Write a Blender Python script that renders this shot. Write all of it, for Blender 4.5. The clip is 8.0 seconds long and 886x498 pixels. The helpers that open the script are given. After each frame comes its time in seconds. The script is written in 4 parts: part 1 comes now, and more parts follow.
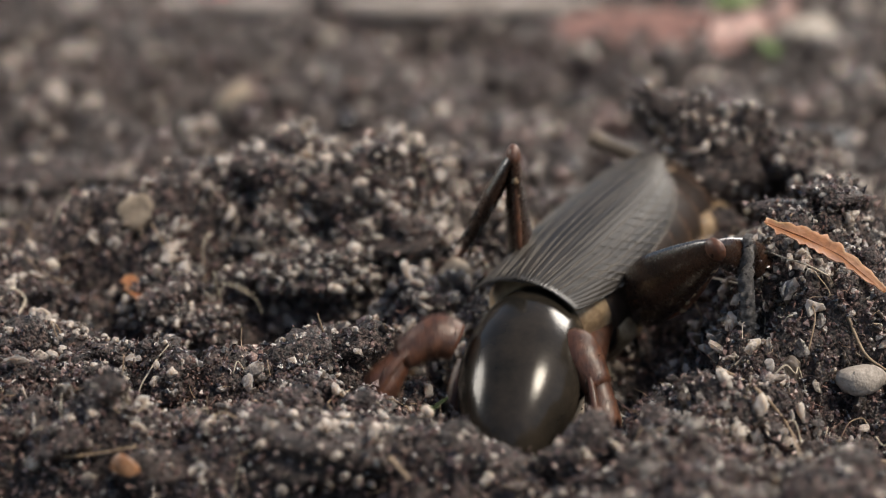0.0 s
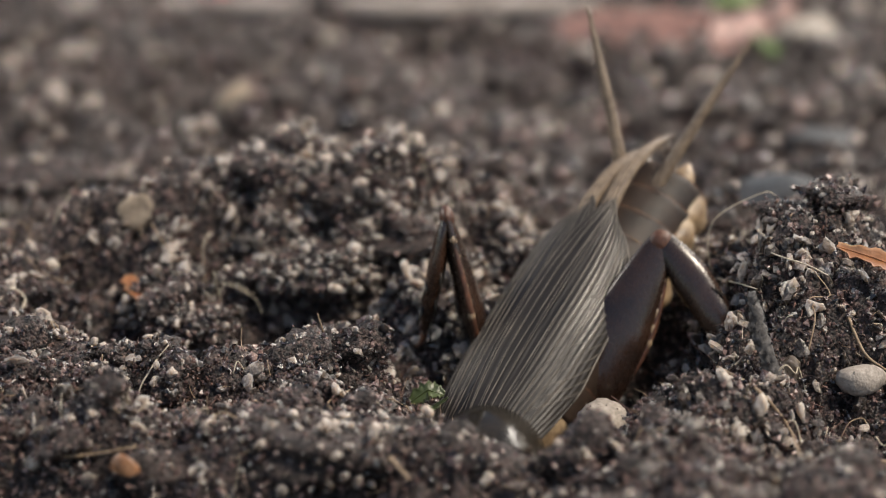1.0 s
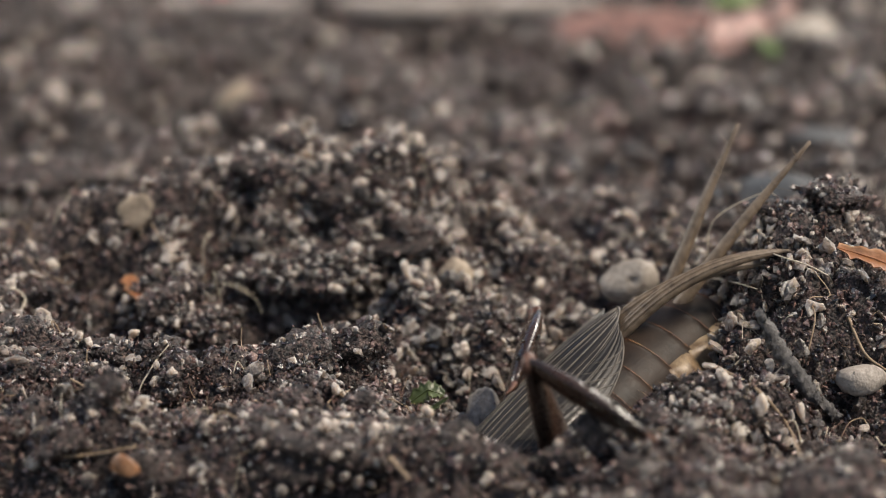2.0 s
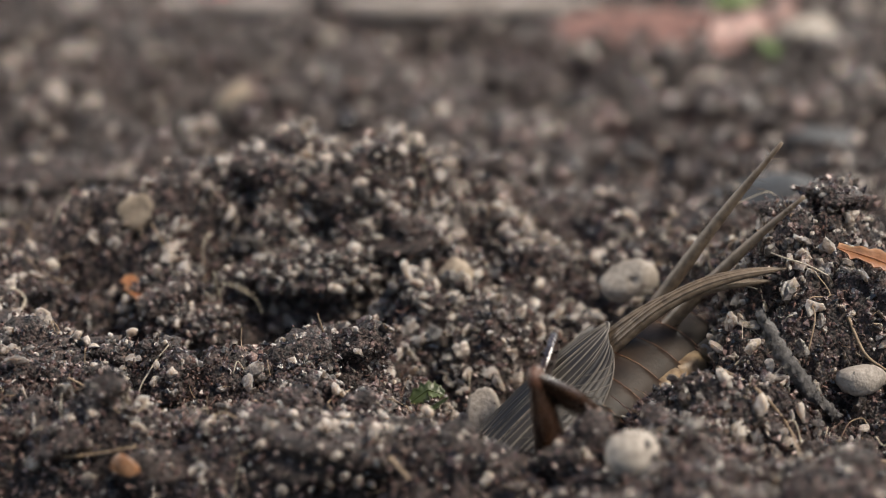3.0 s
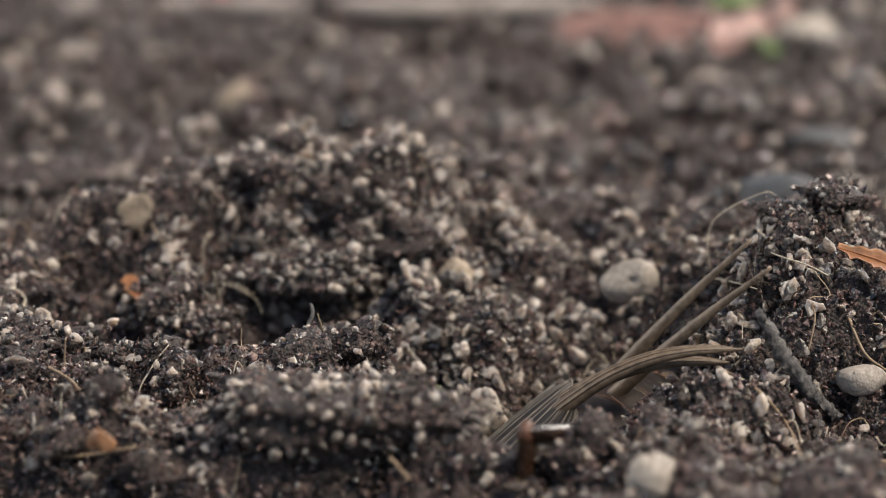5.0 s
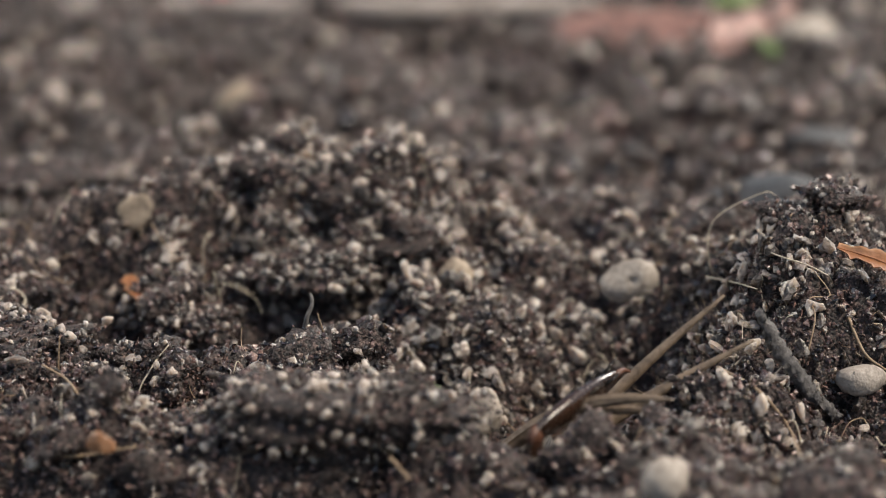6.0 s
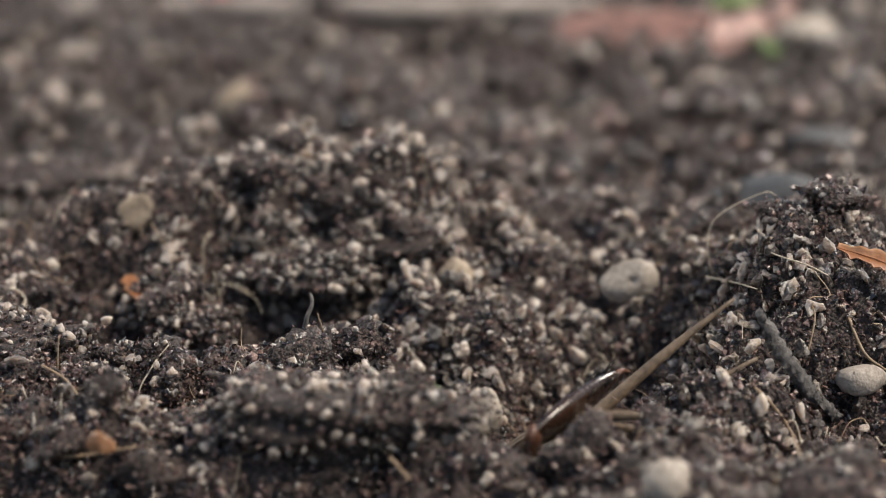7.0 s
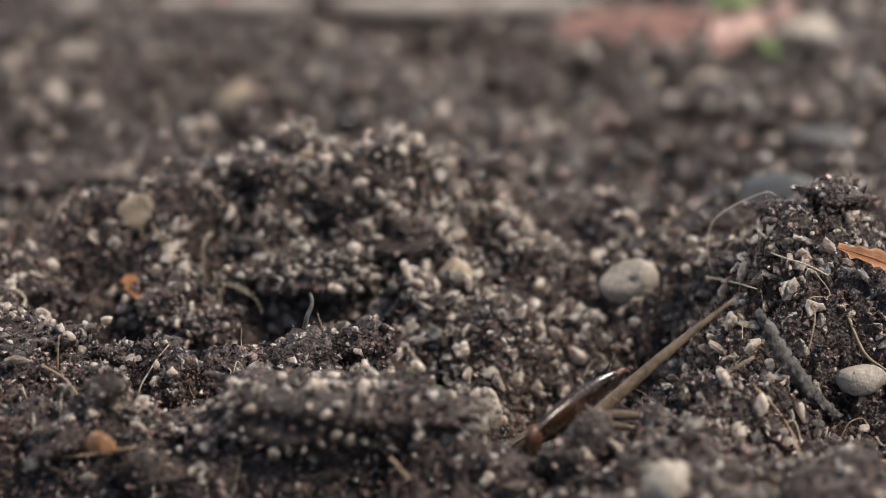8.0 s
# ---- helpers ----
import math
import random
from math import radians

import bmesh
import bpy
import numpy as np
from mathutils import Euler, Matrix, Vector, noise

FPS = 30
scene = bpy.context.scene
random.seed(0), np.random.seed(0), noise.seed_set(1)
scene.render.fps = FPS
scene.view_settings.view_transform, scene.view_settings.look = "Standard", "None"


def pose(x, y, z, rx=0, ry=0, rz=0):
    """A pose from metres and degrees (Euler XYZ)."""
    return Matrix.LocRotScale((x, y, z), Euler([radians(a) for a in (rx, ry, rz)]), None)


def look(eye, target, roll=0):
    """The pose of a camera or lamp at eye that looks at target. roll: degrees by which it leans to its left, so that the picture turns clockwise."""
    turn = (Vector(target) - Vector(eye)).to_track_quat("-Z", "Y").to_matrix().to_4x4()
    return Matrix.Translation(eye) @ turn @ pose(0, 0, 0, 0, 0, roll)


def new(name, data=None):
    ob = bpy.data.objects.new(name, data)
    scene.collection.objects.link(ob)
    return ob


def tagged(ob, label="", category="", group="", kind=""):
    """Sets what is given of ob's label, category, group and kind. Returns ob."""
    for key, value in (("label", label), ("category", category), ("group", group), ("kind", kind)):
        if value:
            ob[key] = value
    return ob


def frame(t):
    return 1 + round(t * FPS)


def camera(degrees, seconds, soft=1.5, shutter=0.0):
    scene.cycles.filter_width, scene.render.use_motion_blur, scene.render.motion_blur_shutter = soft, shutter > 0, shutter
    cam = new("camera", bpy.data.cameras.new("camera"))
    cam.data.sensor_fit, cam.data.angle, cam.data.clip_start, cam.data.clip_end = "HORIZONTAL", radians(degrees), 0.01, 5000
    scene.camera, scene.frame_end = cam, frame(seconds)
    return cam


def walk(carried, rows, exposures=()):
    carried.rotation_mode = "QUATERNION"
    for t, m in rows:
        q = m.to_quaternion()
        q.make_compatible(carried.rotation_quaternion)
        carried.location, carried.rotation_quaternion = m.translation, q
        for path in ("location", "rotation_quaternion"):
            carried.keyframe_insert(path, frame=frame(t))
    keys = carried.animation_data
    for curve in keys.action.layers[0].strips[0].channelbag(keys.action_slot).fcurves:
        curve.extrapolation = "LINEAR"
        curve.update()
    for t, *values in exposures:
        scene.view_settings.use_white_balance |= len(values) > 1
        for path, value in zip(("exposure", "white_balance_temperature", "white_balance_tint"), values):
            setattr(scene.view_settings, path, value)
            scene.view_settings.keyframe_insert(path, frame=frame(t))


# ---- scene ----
MM = 0.001

# camera: a still macro lens, low over the soil
cam = camera(17.0, 8.0, soft=0.95, shutter=0.6)
EYE, AIM = (0.0, -0.20923, 0.06798), (0.0, 0.0, 0.0)
cam.data.dof.use_dof = True
cam.data.dof.focus_distance = 0.1965
cam.data.dof.aperture_fstop = 22.0
cam.data.dof.aperture_blades = 9
walk(cam, [(0.0, look(EYE, AIM)), (8.0, look(EYE, AIM))], exposures=[(0.0, 0.10, 6920, 10), (8.0, 0.10, 6920, 10)])

# daylight: high sun from one side, clear sky
SUN = Vector((0.56, -0.26, 0.79)).normalized()
world = bpy.data.worlds.new("sky")
scene.world = world
world.use_nodes = True
wn = world.node_tree.nodes
sky = wn.new("ShaderNodeTexSky")
sky.sky_type = "NISHITA"
sky.sun_disc = False
sky.sun_elevation = math.asin(SUN.z)
sky.sun_rotation = math.atan2(SUN.x, SUN.y)
wn["Background"].inputs["Strength"].default_value = 0.12
world.node_tree.links.new(sky.outputs["Color"], wn["Background"].inputs["Color"])
sun = new("sun", bpy.data.lights.new("sun", "SUN"))
sun.data.energy = 4.0
sun.data.angle = radians(16.0)
sun.data.color = (1.0, 0.91, 0.79)
sun.matrix_world = look(SUN * 2.0, (0, 0, 0))


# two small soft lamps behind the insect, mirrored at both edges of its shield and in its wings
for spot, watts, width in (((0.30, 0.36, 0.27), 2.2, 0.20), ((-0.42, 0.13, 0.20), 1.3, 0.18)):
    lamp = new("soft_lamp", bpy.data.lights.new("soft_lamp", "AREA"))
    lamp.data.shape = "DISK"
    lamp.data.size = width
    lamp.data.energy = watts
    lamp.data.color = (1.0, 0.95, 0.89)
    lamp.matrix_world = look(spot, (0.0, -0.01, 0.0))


# ---- materials ----
def material(name, dark, light, scale, rough=0.6, rough_spread=0.15, bump=0.3, bump_scale=None, island=0.0,
             detail=4.0, spec=0.5, transmission=0.0, coat=0.0, subsurface=0.0, by_object=False, third=None, stretch=0.0, granular=0.0):
    """Noise between colours, rough and bump at a finer scale; scale is in cycles per millimetre."""
    m = bpy.data.materials.new(name)
    m.use_nodes = True
    n, l = m.node_tree.nodes, m.node_tree.links
    p = n["Principled BSDF"]
    co = n.new("ShaderNodeTexCoord")
    a = n.new("ShaderNodeTexNoise")
    a.inputs["Scale"].default_value = scale / MM
    a.inputs["Detail"].default_value = detail
    a.inputs["Roughness"].default_value = 0.65
    where = co.outputs["Object"]
    if stretch:
        mp = n.new("ShaderNodeMapping")
        mp.inputs["Scale"].default_value = (1.0, stretch, 1.0)
        l.new(where, mp.inputs["Vector"])
        where = mp.outputs["Vector"]
    l.new(where, a.inputs["Vector"])
    fac = a.outputs["Fac"]
    if island or by_object:
        if by_object:
            r = n.new("ShaderNodeObjectInfo").outputs["Random"]
        else:
            r = n.new("ShaderNodeNewGeometry").outputs["Random Per Island"]
        mix = n.new("ShaderNodeMath")
        mix.operation = "MULTIPLY_ADD"
        l.new(r, mix.inputs[0])
        mix.inputs[1].default_value = island
        off = n.new("ShaderNodeMath")
        off.operation = "SUBTRACT"
        l.new(fac, off.inputs[0])
        off.inputs[1].default_value = island * 0.5
        l.new(off.outputs[0], mix.inputs[2])
        fac = mix.outputs[0]
    ramp = n.new("ShaderNodeValToRGB")
    ramp.color_ramp.elements[0].position = 0.30
    ramp.color_ramp.elements[1].position = 0.72
    ramp.color_ramp.elements[0].color = (*dark, 1)
    ramp.color_ramp.elements[1].color = (*light, 1)
    if third:
        e = ramp.color_ramp.elements.new(0.9)
        e.color = (*third, 1)
    l.new(fac, ramp.inputs["Fac"])
    l.new(ramp.outputs["Color"], p.inputs["Base Color"])
    b = n.new("ShaderNodeTexNoise")
    b.inputs["Scale"].default_value = (bump_scale or scale * 4) / MM
    b.inputs["Detail"].default_value = 3.0
    l.new(where, b.inputs["Vector"])
    rr = n.new("ShaderNodeMapRange")
    rr.inputs["To Min"].default_value = max(0.02, rough - rough_spread)
    rr.inputs["To Max"].default_value = min(1.0, rough + rough_spread)
    l.new(b.outputs["Fac"], rr.inputs["Value"])
    l.new(rr.outputs["Result"], p.inputs["Roughness"])
    bp = n.new("ShaderNodeBump")
    bp.inputs["Strength"].default_value = bump
    bp.inputs["Distance"].default_value = 0.08 * MM
    l.new(b.outputs["Fac"], bp.inputs["Height"])
    l.new(bp.outputs["Normal"], p.inputs["Normal"])
    if granular:
        # crumbs pressed together: cells of their own tone, domed, with creases between them
        wob = n.new("ShaderNodeVectorMath")
        wob.operation = "MULTIPLY_ADD"
        l.new(b.outputs["Color"], wob.inputs[0])
        wob.inputs[1].default_value = (0.25 * MM / granular,) * 3
        l.new(co.outputs["Object"], wob.inputs[2])
        vo = n.new("ShaderNodeTexVoronoi")
        vo.inputs["Scale"].default_value = granular / MM
        l.new(wob.outputs[0], vo.inputs["Vector"])
        tone = n.new("ShaderNodeSeparateColor")
        l.new(vo.outputs["Color"], tone.inputs[0])
        mixed = n.new("ShaderNodeMath")
        mixed.operation = "MULTIPLY_ADD"
        l.new(tone.outputs[0], mixed.inputs[0])
        mixed.inputs[1].default_value = 0.55
        sub = n.new("ShaderNodeMath")
        sub.operation = "SUBTRACT"
        l.new(fac, sub.inputs[0])
        sub.inputs[1].default_value = 0.27
        l.new(sub.outputs[0], mixed.inputs[2])
        l.new(mixed.outputs[0], ramp.inputs["Fac"])
        dome = n.new("ShaderNodeBump")
        dome.invert = True
        dome.inputs["Strength"].default_value = 1.0
        dome.inputs["Distance"].default_value = 0.55 * MM / granular
        l.new(vo.outputs["Distance"], dome.inputs["Height"])
        l.new(bp.outputs["Normal"], dome.inputs["Normal"])
        l.new(dome.outputs["Normal"], p.inputs["Normal"])
    p.inputs["Specular IOR Level"].default_value = spec
    p.inputs["Transmission Weight"].default_value = transmission
    p.inputs["Coat Weight"].default_value = coat
    p.inputs["Coat Roughness"].default_value = 0.12
    if subsurface:
        p.inputs["Subsurface Weight"].default_value = subsurface
        p.inputs["Subsurface Radius"].default_value = (1.0, 0.88, 0.76)
        p.inputs["Subsurface Scale"].default_value = 1.1 * MM
    return m


SOIL = material("dark peat soil", (0.006, 0.005, 0.0045), (0.062, 0.042, 0.037), 2.2, 0.6, 0.3, 1.0, 12.0, spec=0.45, third=(0.19, 0.135, 0.115), granular=4.2)
CRUMB = material("moist peat crumb", (0.009, 0.0068, 0.0065), (0.092, 0.056, 0.051), 1.6, 0.25, 0.22, 0.9, 7.0, island=0.8, third=(0.25, 0.165, 0.14), spec=0.9)
REDPEAT = material("rusty peat bit", (0.028, 0.014, 0.012), (0.140, 0.072, 0.056), 1.6, 0.4, 0.25, 0.8, 7.0, island=0.6)
QUARTZ = material("quartz sand", (0.055, 0.045, 0.040), (0.37, 0.318, 0.28), 2.2, 0.34, 0.24, 0.7, 6.0, island=1.1, transmission=0.12, subsurface=1.0)
GRAIN = material("pale sand grain", (0.12, 0.100, 0.088), (0.45, 0.395, 0.345), 1.8, 0.40, 0.24, 0.8, 5.0, island=0.85, by_object=True, transmission=0.12, subsurface=1.0)
PEBBLE = material("pale stone", (0.20, 0.172, 0.146), (0.45, 0.395, 0.34), 2.4, 0.65, 0.15, 0.8, 5.0)
TANSTONE = material("tan crumbling stone", (0.12, 0.09, 0.065), (0.40, 0.32, 0.235), 1.0, 0.7, 0.15, 0.9, 4.0)
AMBER = material("amber grain", (0.17, 0.075, 0.035), (0.38, 0.20, 0.105), 0.7, 0.4, 0.15, 0.3, 3.0, subsurface=0.2)
ROOT = material("dry root fibre", (0.16, 0.105, 0.065), (0.36, 0.26, 0.17), 2.0, 0.6, 0.15, 0.4, 6.0, island=0.3)
PALE_ROOT = material("pale root", (0.34, 0.29, 0.22), (0.55, 0.48, 0.37), 1.5, 0.45, 0.1, 0.3, 6.0)
TWIG = material("grey decayed twig", (0.018, 0.017, 0.017), (0.15, 0.14, 0.135), 2.5, 0.75, 0.15, 1.0, 6.0)
LEAF = material("orange dead leaf", (0.13, 0.045, 0.018), (0.34, 0.135, 0.05), 0.8, 0.55, 0.15, 0.6, 4.0, subsurface=0.2)
RED_LEAF = material("reddish dead leaf", (0.17, 0.085, 0.070), (0.33, 0.185, 0.155), 0.25, 0.6, 0.15, 0.4, 2.0)
DULLGREEN = material("dull olive leaf", (0.022, 0.035, 0.010), (0.075, 0.095, 0.030), 0.6, 0.35, 0.1, 0.3, 3.0)
SLATE = material("dark slate", (0.022, 0.024, 0.027), (0.065, 0.068, 0.072), 0.6, 0.6, 0.15, 0.6, 3.0)
GLASSY = material("smoky quartz", (0.085, 0.070, 0.058), (0.21, 0.175, 0.145), 0.9, 0.3, 0.1, 0.3, 3.0, transmission=0.2, subsurface=0.5)
GREEN = material("green sprout", (0.08, 0.125, 0.035), (0.22, 0.30, 0.10), 0.6, 0.4, 0.1, 0.3, 3.0)
STRAW = material("grey straw", (0.20, 0.17, 0.15), (0.38, 0.33, 0.30), 0.4, 0.6, 0.1, 0.4, 2.0)
RED_BIT = material("red flake", (0.32, 0.04, 0.05), (0.5, 0.10, 0.10), 0.5, 0.5, 0.1, 0.2, 2.0)
CHITIN = material("black-brown glossy shell", (0.007, 0.007, 0.006), (0.030, 0.024, 0.018), 0.30, 0.20, 0.06, 0.10, 4.0, spec=0.22, coat=0.05)
RUST = material("rust-brown shell", (0.028, 0.011, 0.0065), (0.115, 0.045, 0.023), 1.2, 0.48, 0.14, 0.6, 4.0, coat=0.05, subsurface=0.15)
LEG = material("dark brown leg shell", (0.008, 0.005, 0.004), (0.040, 0.019, 0.011), 0.3, 0.28, 0.10, 0.15, 4.0, coat=0.25)
WING = material("grey-brown wing membrane", (0.006, 0.0050, 0.0042), (0.028, 0.0235, 0.0195), 1.5, 0.46, 0.12, 0.5, 4.0, coat=0.12, spec=0.35, stretch=0.07)
VEIN = material("pale wing vein", (0.045, 0.038, 0.031), (0.145, 0.124, 0.101), 0.6, 0.48, 0.1, 0.2, 5.0)
SKIN = material("cream membrane", (0.10, 0.060, 0.032), (0.38, 0.28, 0.175), 0.9, 0.45, 0.1, 0.3, 4.0, subsurface=0.3)
TAIL = material("tan folded hind wing", (0.068, 0.048, 0.033), (0.22, 0.163, 0.112), 1.2, 0.50, 0.12, 0.5, 4.0)
BELLY = material("brown abdomen plate", (0.008, 0.0050, 0.0034), (0.034, 0.020, 0.013), 0.5, 0.55, 0.12, 0.3, 4.0, coat=0.0, spec=0.3)


# ---- mesh helpers ----
def mesh_from(name, verts, faces, mat, smooth=True):
    """One mesh of vertices in millimetres and equal-sided faces."""
    me = bpy.data.meshes.new(name)
    v = np.asarray(verts, dtype=np.float32) * MM
    f = np.asarray(faces, dtype=np.int32)
    k = f.shape[1]
    me.vertices.add(len(v))
    me.vertices.foreach_set("co", v.ravel())
    me.loops.add(f.size)
    me.loops.foreach_set("vertex_index", f.ravel())
    me.polygons.add(len(f))
    me.polygons.foreach_set("loop_start", np.arange(0, f.size, k, dtype=np.int32))
    me.polygons.foreach_set("use_smooth", np.full(len(f), smooth))
    me.materials.append(mat)
    me.update(calc_edges=True)
    me.validate()
    return me


def part(name, mesh, parent, label=""):
    ob = new(name, mesh)
    ob.parent = parent
    return tagged(ob, label)


def hub(name, x=0.0, y=0.0, z=0.0):
    ob = new(name)
    ob.empty_display_size = 0.002
    ob.matrix_basis = pose(x * MM, y * MM, z * MM)
    return ob


def ico(level):
    bm = bmesh.new()
    bmesh.ops.create_icosphere(bm, subdivisions=level, radius=1.0)
    v = np.array([p.co[:] for p in bm.verts])
    f = np.array([[q.index for q in p.verts] for p in bm.faces])
    bm.free()
    return v, f


OCTA = (np.array([(1, 0, 0), (-1, 0, 0), (0, 1, 0), (0, -1, 0), (0, 0, 1), (0, 0, -1)], float),
        np.array([(0, 2, 4), (2, 1, 4), (1, 3, 4), (3, 0, 4), (2, 0, 5), (1, 2, 5), (3, 1, 5), (0, 3, 5)]))
ICO1, ICO2, ICO3, ICO4 = ico(1), ico(2), ico(3), ico(4)
RNG = np.random.default_rng(11)


def lumpy(v, amount, rng, waves=5, freq=1.8, cuts=5):
    """A rounded stone or crumb out of a unit ball: a few low waves and cut facets."""
    d = np.ones(len(v))
    for _ in range(waves):
        k = rng.normal(size=3) * freq
        d += amount / waves * 2 * np.sin(v @ k + rng.uniform(0, 6.28))
    for _ in range(cuts):
        n = rng.normal(size=3)
        n /= np.linalg.norm(n)
        d = np.minimum(d, rng.uniform(0.52, 0.95) / np.maximum(v @ n, 0.05))
    return v * d[:, None]


def turns(n, rng):
    q = rng.normal(size=(n, 4))
    q /= np.linalg.norm(q, axis=1)[:, None]
    w, x, y, z = q.T
    return np.stack([1 - 2 * (y * y + z * z), 2 * (x * y - w * z), 2 * (x * z + w * y),
                     2 * (x * y + w * z), 1 - 2 * (x * x + z * z), 2 * (y * z - w * x),
                     2 * (x * z - w * y), 2 * (y * z + w * x), 1 - 2 * (x * x + y * y)], 1).reshape(n, 3, 3)


def swarm(centres, radii, template, rng, rough=0.35, flat=0.75, kinds=14, jag=0.0):
    """Many lumpy bits joined: vertices and triangles."""
    v, f = template
    shapes = np.stack([lumpy(v, rough, rng) * (1 + jag * rng.uniform(-1, 1, (len(v), 1))) for _ in range(kinds)])
    n = len(centres)
    pick = rng.integers(0, kinds, n)
    s = np.stack([np.ones(n), rng.uniform(flat, 1.0, n), rng.uniform(flat * 0.8, 1.0, n)], 1) * radii[:, None]
    pts = np.einsum("nij,nvj->nvi", turns(n, rng), shapes[pick] * s[:, None, :]) + centres[:, None, :]
    faces = f[None] + (np.arange(n) * len(v))[:, None, None]
    return pts.reshape(-1, 3), faces.reshape(-1, 3)


def tube(points, radii, sides=8, steps=1):
    """A round tapering tube along a smoothed line, closed at both ends."""
    p = np.asarray(points, float)
    r = np.asarray(radii, float) if np.ndim(radii) else np.full(len(p), float(radii))
    if steps > 1:
        t = np.linspace(0, len(p) - 1, (len(p) - 1) * steps + 1)
        i = np.clip(t.astype(int), 0, len(p) - 2)
        u = (t - i)[:, None]
        q = np.vstack([2 * p[0] - p[1], p, 2 * p[-1] - p[-2]])
        a, b, c, d = q[i], q[i + 1], q[i + 2], q[i + 3]
        r = np.interp(t, np.arange(len(r)), r)
        p = 0.5 * (2 * b + (c - a) * u + (2 * a - 5 * b + 4 * c - d) * u ** 2 + (3 * b - a - 3 * c + d) * u ** 3)
    tan = np.gradient(p, axis=0)
    tan /= np.linalg.norm(tan, axis=1)[:, None] + 1e-9
    n0 = np.cross(tan[0], [0.3, 0.5, 0.81])
    n0 /= np.linalg.norm(n0)
    verts, ang = [], np.linspace(0, 2 * np.pi, sides, endpoint=False)
    for k in range(len(p)):
        n0 = n0 - (n0 @ tan[k]) * tan[k]
        n0 /= np.linalg.norm(n0)
        b0 = np.cross(tan[k], n0)
        verts.append(p[k] + r[k] * (np.cos(ang)[:, None] * n0 + np.sin(ang)[:, None] * b0))
    verts = np.vstack(verts + [p[:1], p[-1:]])
    m, faces = len(p), []
    for k in range(m - 1):
        for s in range(sides):
            a, b = k * sides + s, k * sides + (s + 1) % sides
            faces += [(a, b, b + sides), (a, b + sides, a + sides)]
    for s in range(sides):
        faces.append((m * sides, (s + 1) % sides, s))
        faces.append((m * sides + 1, (m - 1) * sides + s, (m - 1) * sides + (s + 1) % sides))
    return verts, np.array(faces)


def joined(pieces):
    vs, fs, k = [], [], 0
    for v, f in pieces:
        vs.append(v)
        fs.append(np.asarray(f) + k)
        k += len(v)
    return np.vstack(vs), np.vstack(fs)


# ---- the lie of the soil (millimetres) ----
MOUNDS = (  # x, y, height, spread x, spread y
    (-12.0, 0.5, 6.4, 10.0, 6.5),     # large crumbly mound
    (-3.0, -1.0, 2.4, 6.5, 5.0),
    (-24.0, -4.0, 1.6, 9.0, 5.0),
    (9.0, 1.0, 2.0, 9.0, 5.0),
    (24.0, -15.0, 6.9, 6.0, 5.0),   # mound over the burrow's flank
    (31.0, -20.0, 2.6, 6.0, 6.0),
    (-9.5, -12.5, -13.0, 3.2, 3.4), # burrow mouth under the mound
    (-19.0, -18.5, -8.0, 3.6, 3.0), # hollow by the slab
    (5.5, -24.0, -7.5, 5.5, 4.2),   # pit where the insect digs
    (11.0, -13.0, -2.0, 6.0, 4.5),
    (10.8, -18.8, -6.0, 3.8, 3.4),  # where the abdomen lies
    (13.2, -15.8, -3.0, 2.8, 2.4),
    (17.0, -20.5, -2.5, 2.6, 4.0),
    (9.0, -29.5, -3.0, 3.2, 3.5),
    (4.0, -31.0, -2.0, 3.5, 3.5),
    (-12.0, -37.0, 2.4, 11.0, 4.0), # loose bank in front
    (-27.0, -34.0, 1.6, 5.0, 4.0),
    (18.5, -31.0, 2.4, 3.3, 3.0),
    (27.0, -34.0, -4.5, 7.0, 5.0),
    (-26.5, -40.8, -9.5, 3.2, 2.2),  # black pockets in the bank
    (-8.0, -41.6, -8.0, 3.6, 1.9),
    (-18.5, -41.0, -4.0, 1.6, 1.6),
    (-24.1, -8.1, -4.0, 2.0, 1.5),
    (-24.0, -13.9, -4.5, 2.2, 1.5),
    (-16.5, -7.6, -4.0, 1.8, 1.4),
    (2.5, -4.4, -4.5, 1.8, 1.6),
    (8.4, 1.1, -4.5, 2.0, 1.6),
    (-1.1, -17.2, -4.0, 1.7, 1.4),
    (-3.8, -7.9, -3.5, 1.5, 1.3),
    (26.4, -27.9, -3.0, 1.6, 1.3),
    (-31.0, 10.0, -7.5, 9.0, 5.0),
    (12.0, 14.0, -2.0, 16.0, 6.0),
    (-25.0, 40.0, -5.0, 3.0, 5.0),  # dark hollows far back
    (-13.0, 25.0, -4.0, 5.0, 3.0),
    (8.0, 46.0, -4.5, 4.0, 4.0),
    (17.0, 29.0, -4.0, 5.0, 3.0),
    (-36.0, 24.0, -5.0, 4.0, 4.0),
    (0.0, 62.0, -4.5, 6.0, 5.0),
    (24.0, 30.0, -1.5, 10.0, 6.0),
)


def grain_noise(x, y, cell, seed):
    """Smooth value noise, -1 to 1."""
    u, v = x / cell + seed * 17.31, y / cell + seed * 9.77
    i, j = np.floor(u), np.floor(v)
    fu, fv = u - i, v - j
    fu, fv = fu * fu * (3 - 2 * fu), fv * fv * (3 - 2 * fv)

    def h(a, b):
        s = np.sin(a * 127.1 + b * 311.7 + seed * 74.7) * 43758.5453
        return (s - np.floor(s)) * 2 - 1

    return (h(i, j) * (1 - fu) + h(i + 1, j) * fu) * (1 - fv) + (h(i, j + 1) * (1 - fu) + h(i + 1, j + 1) * fu) * fv


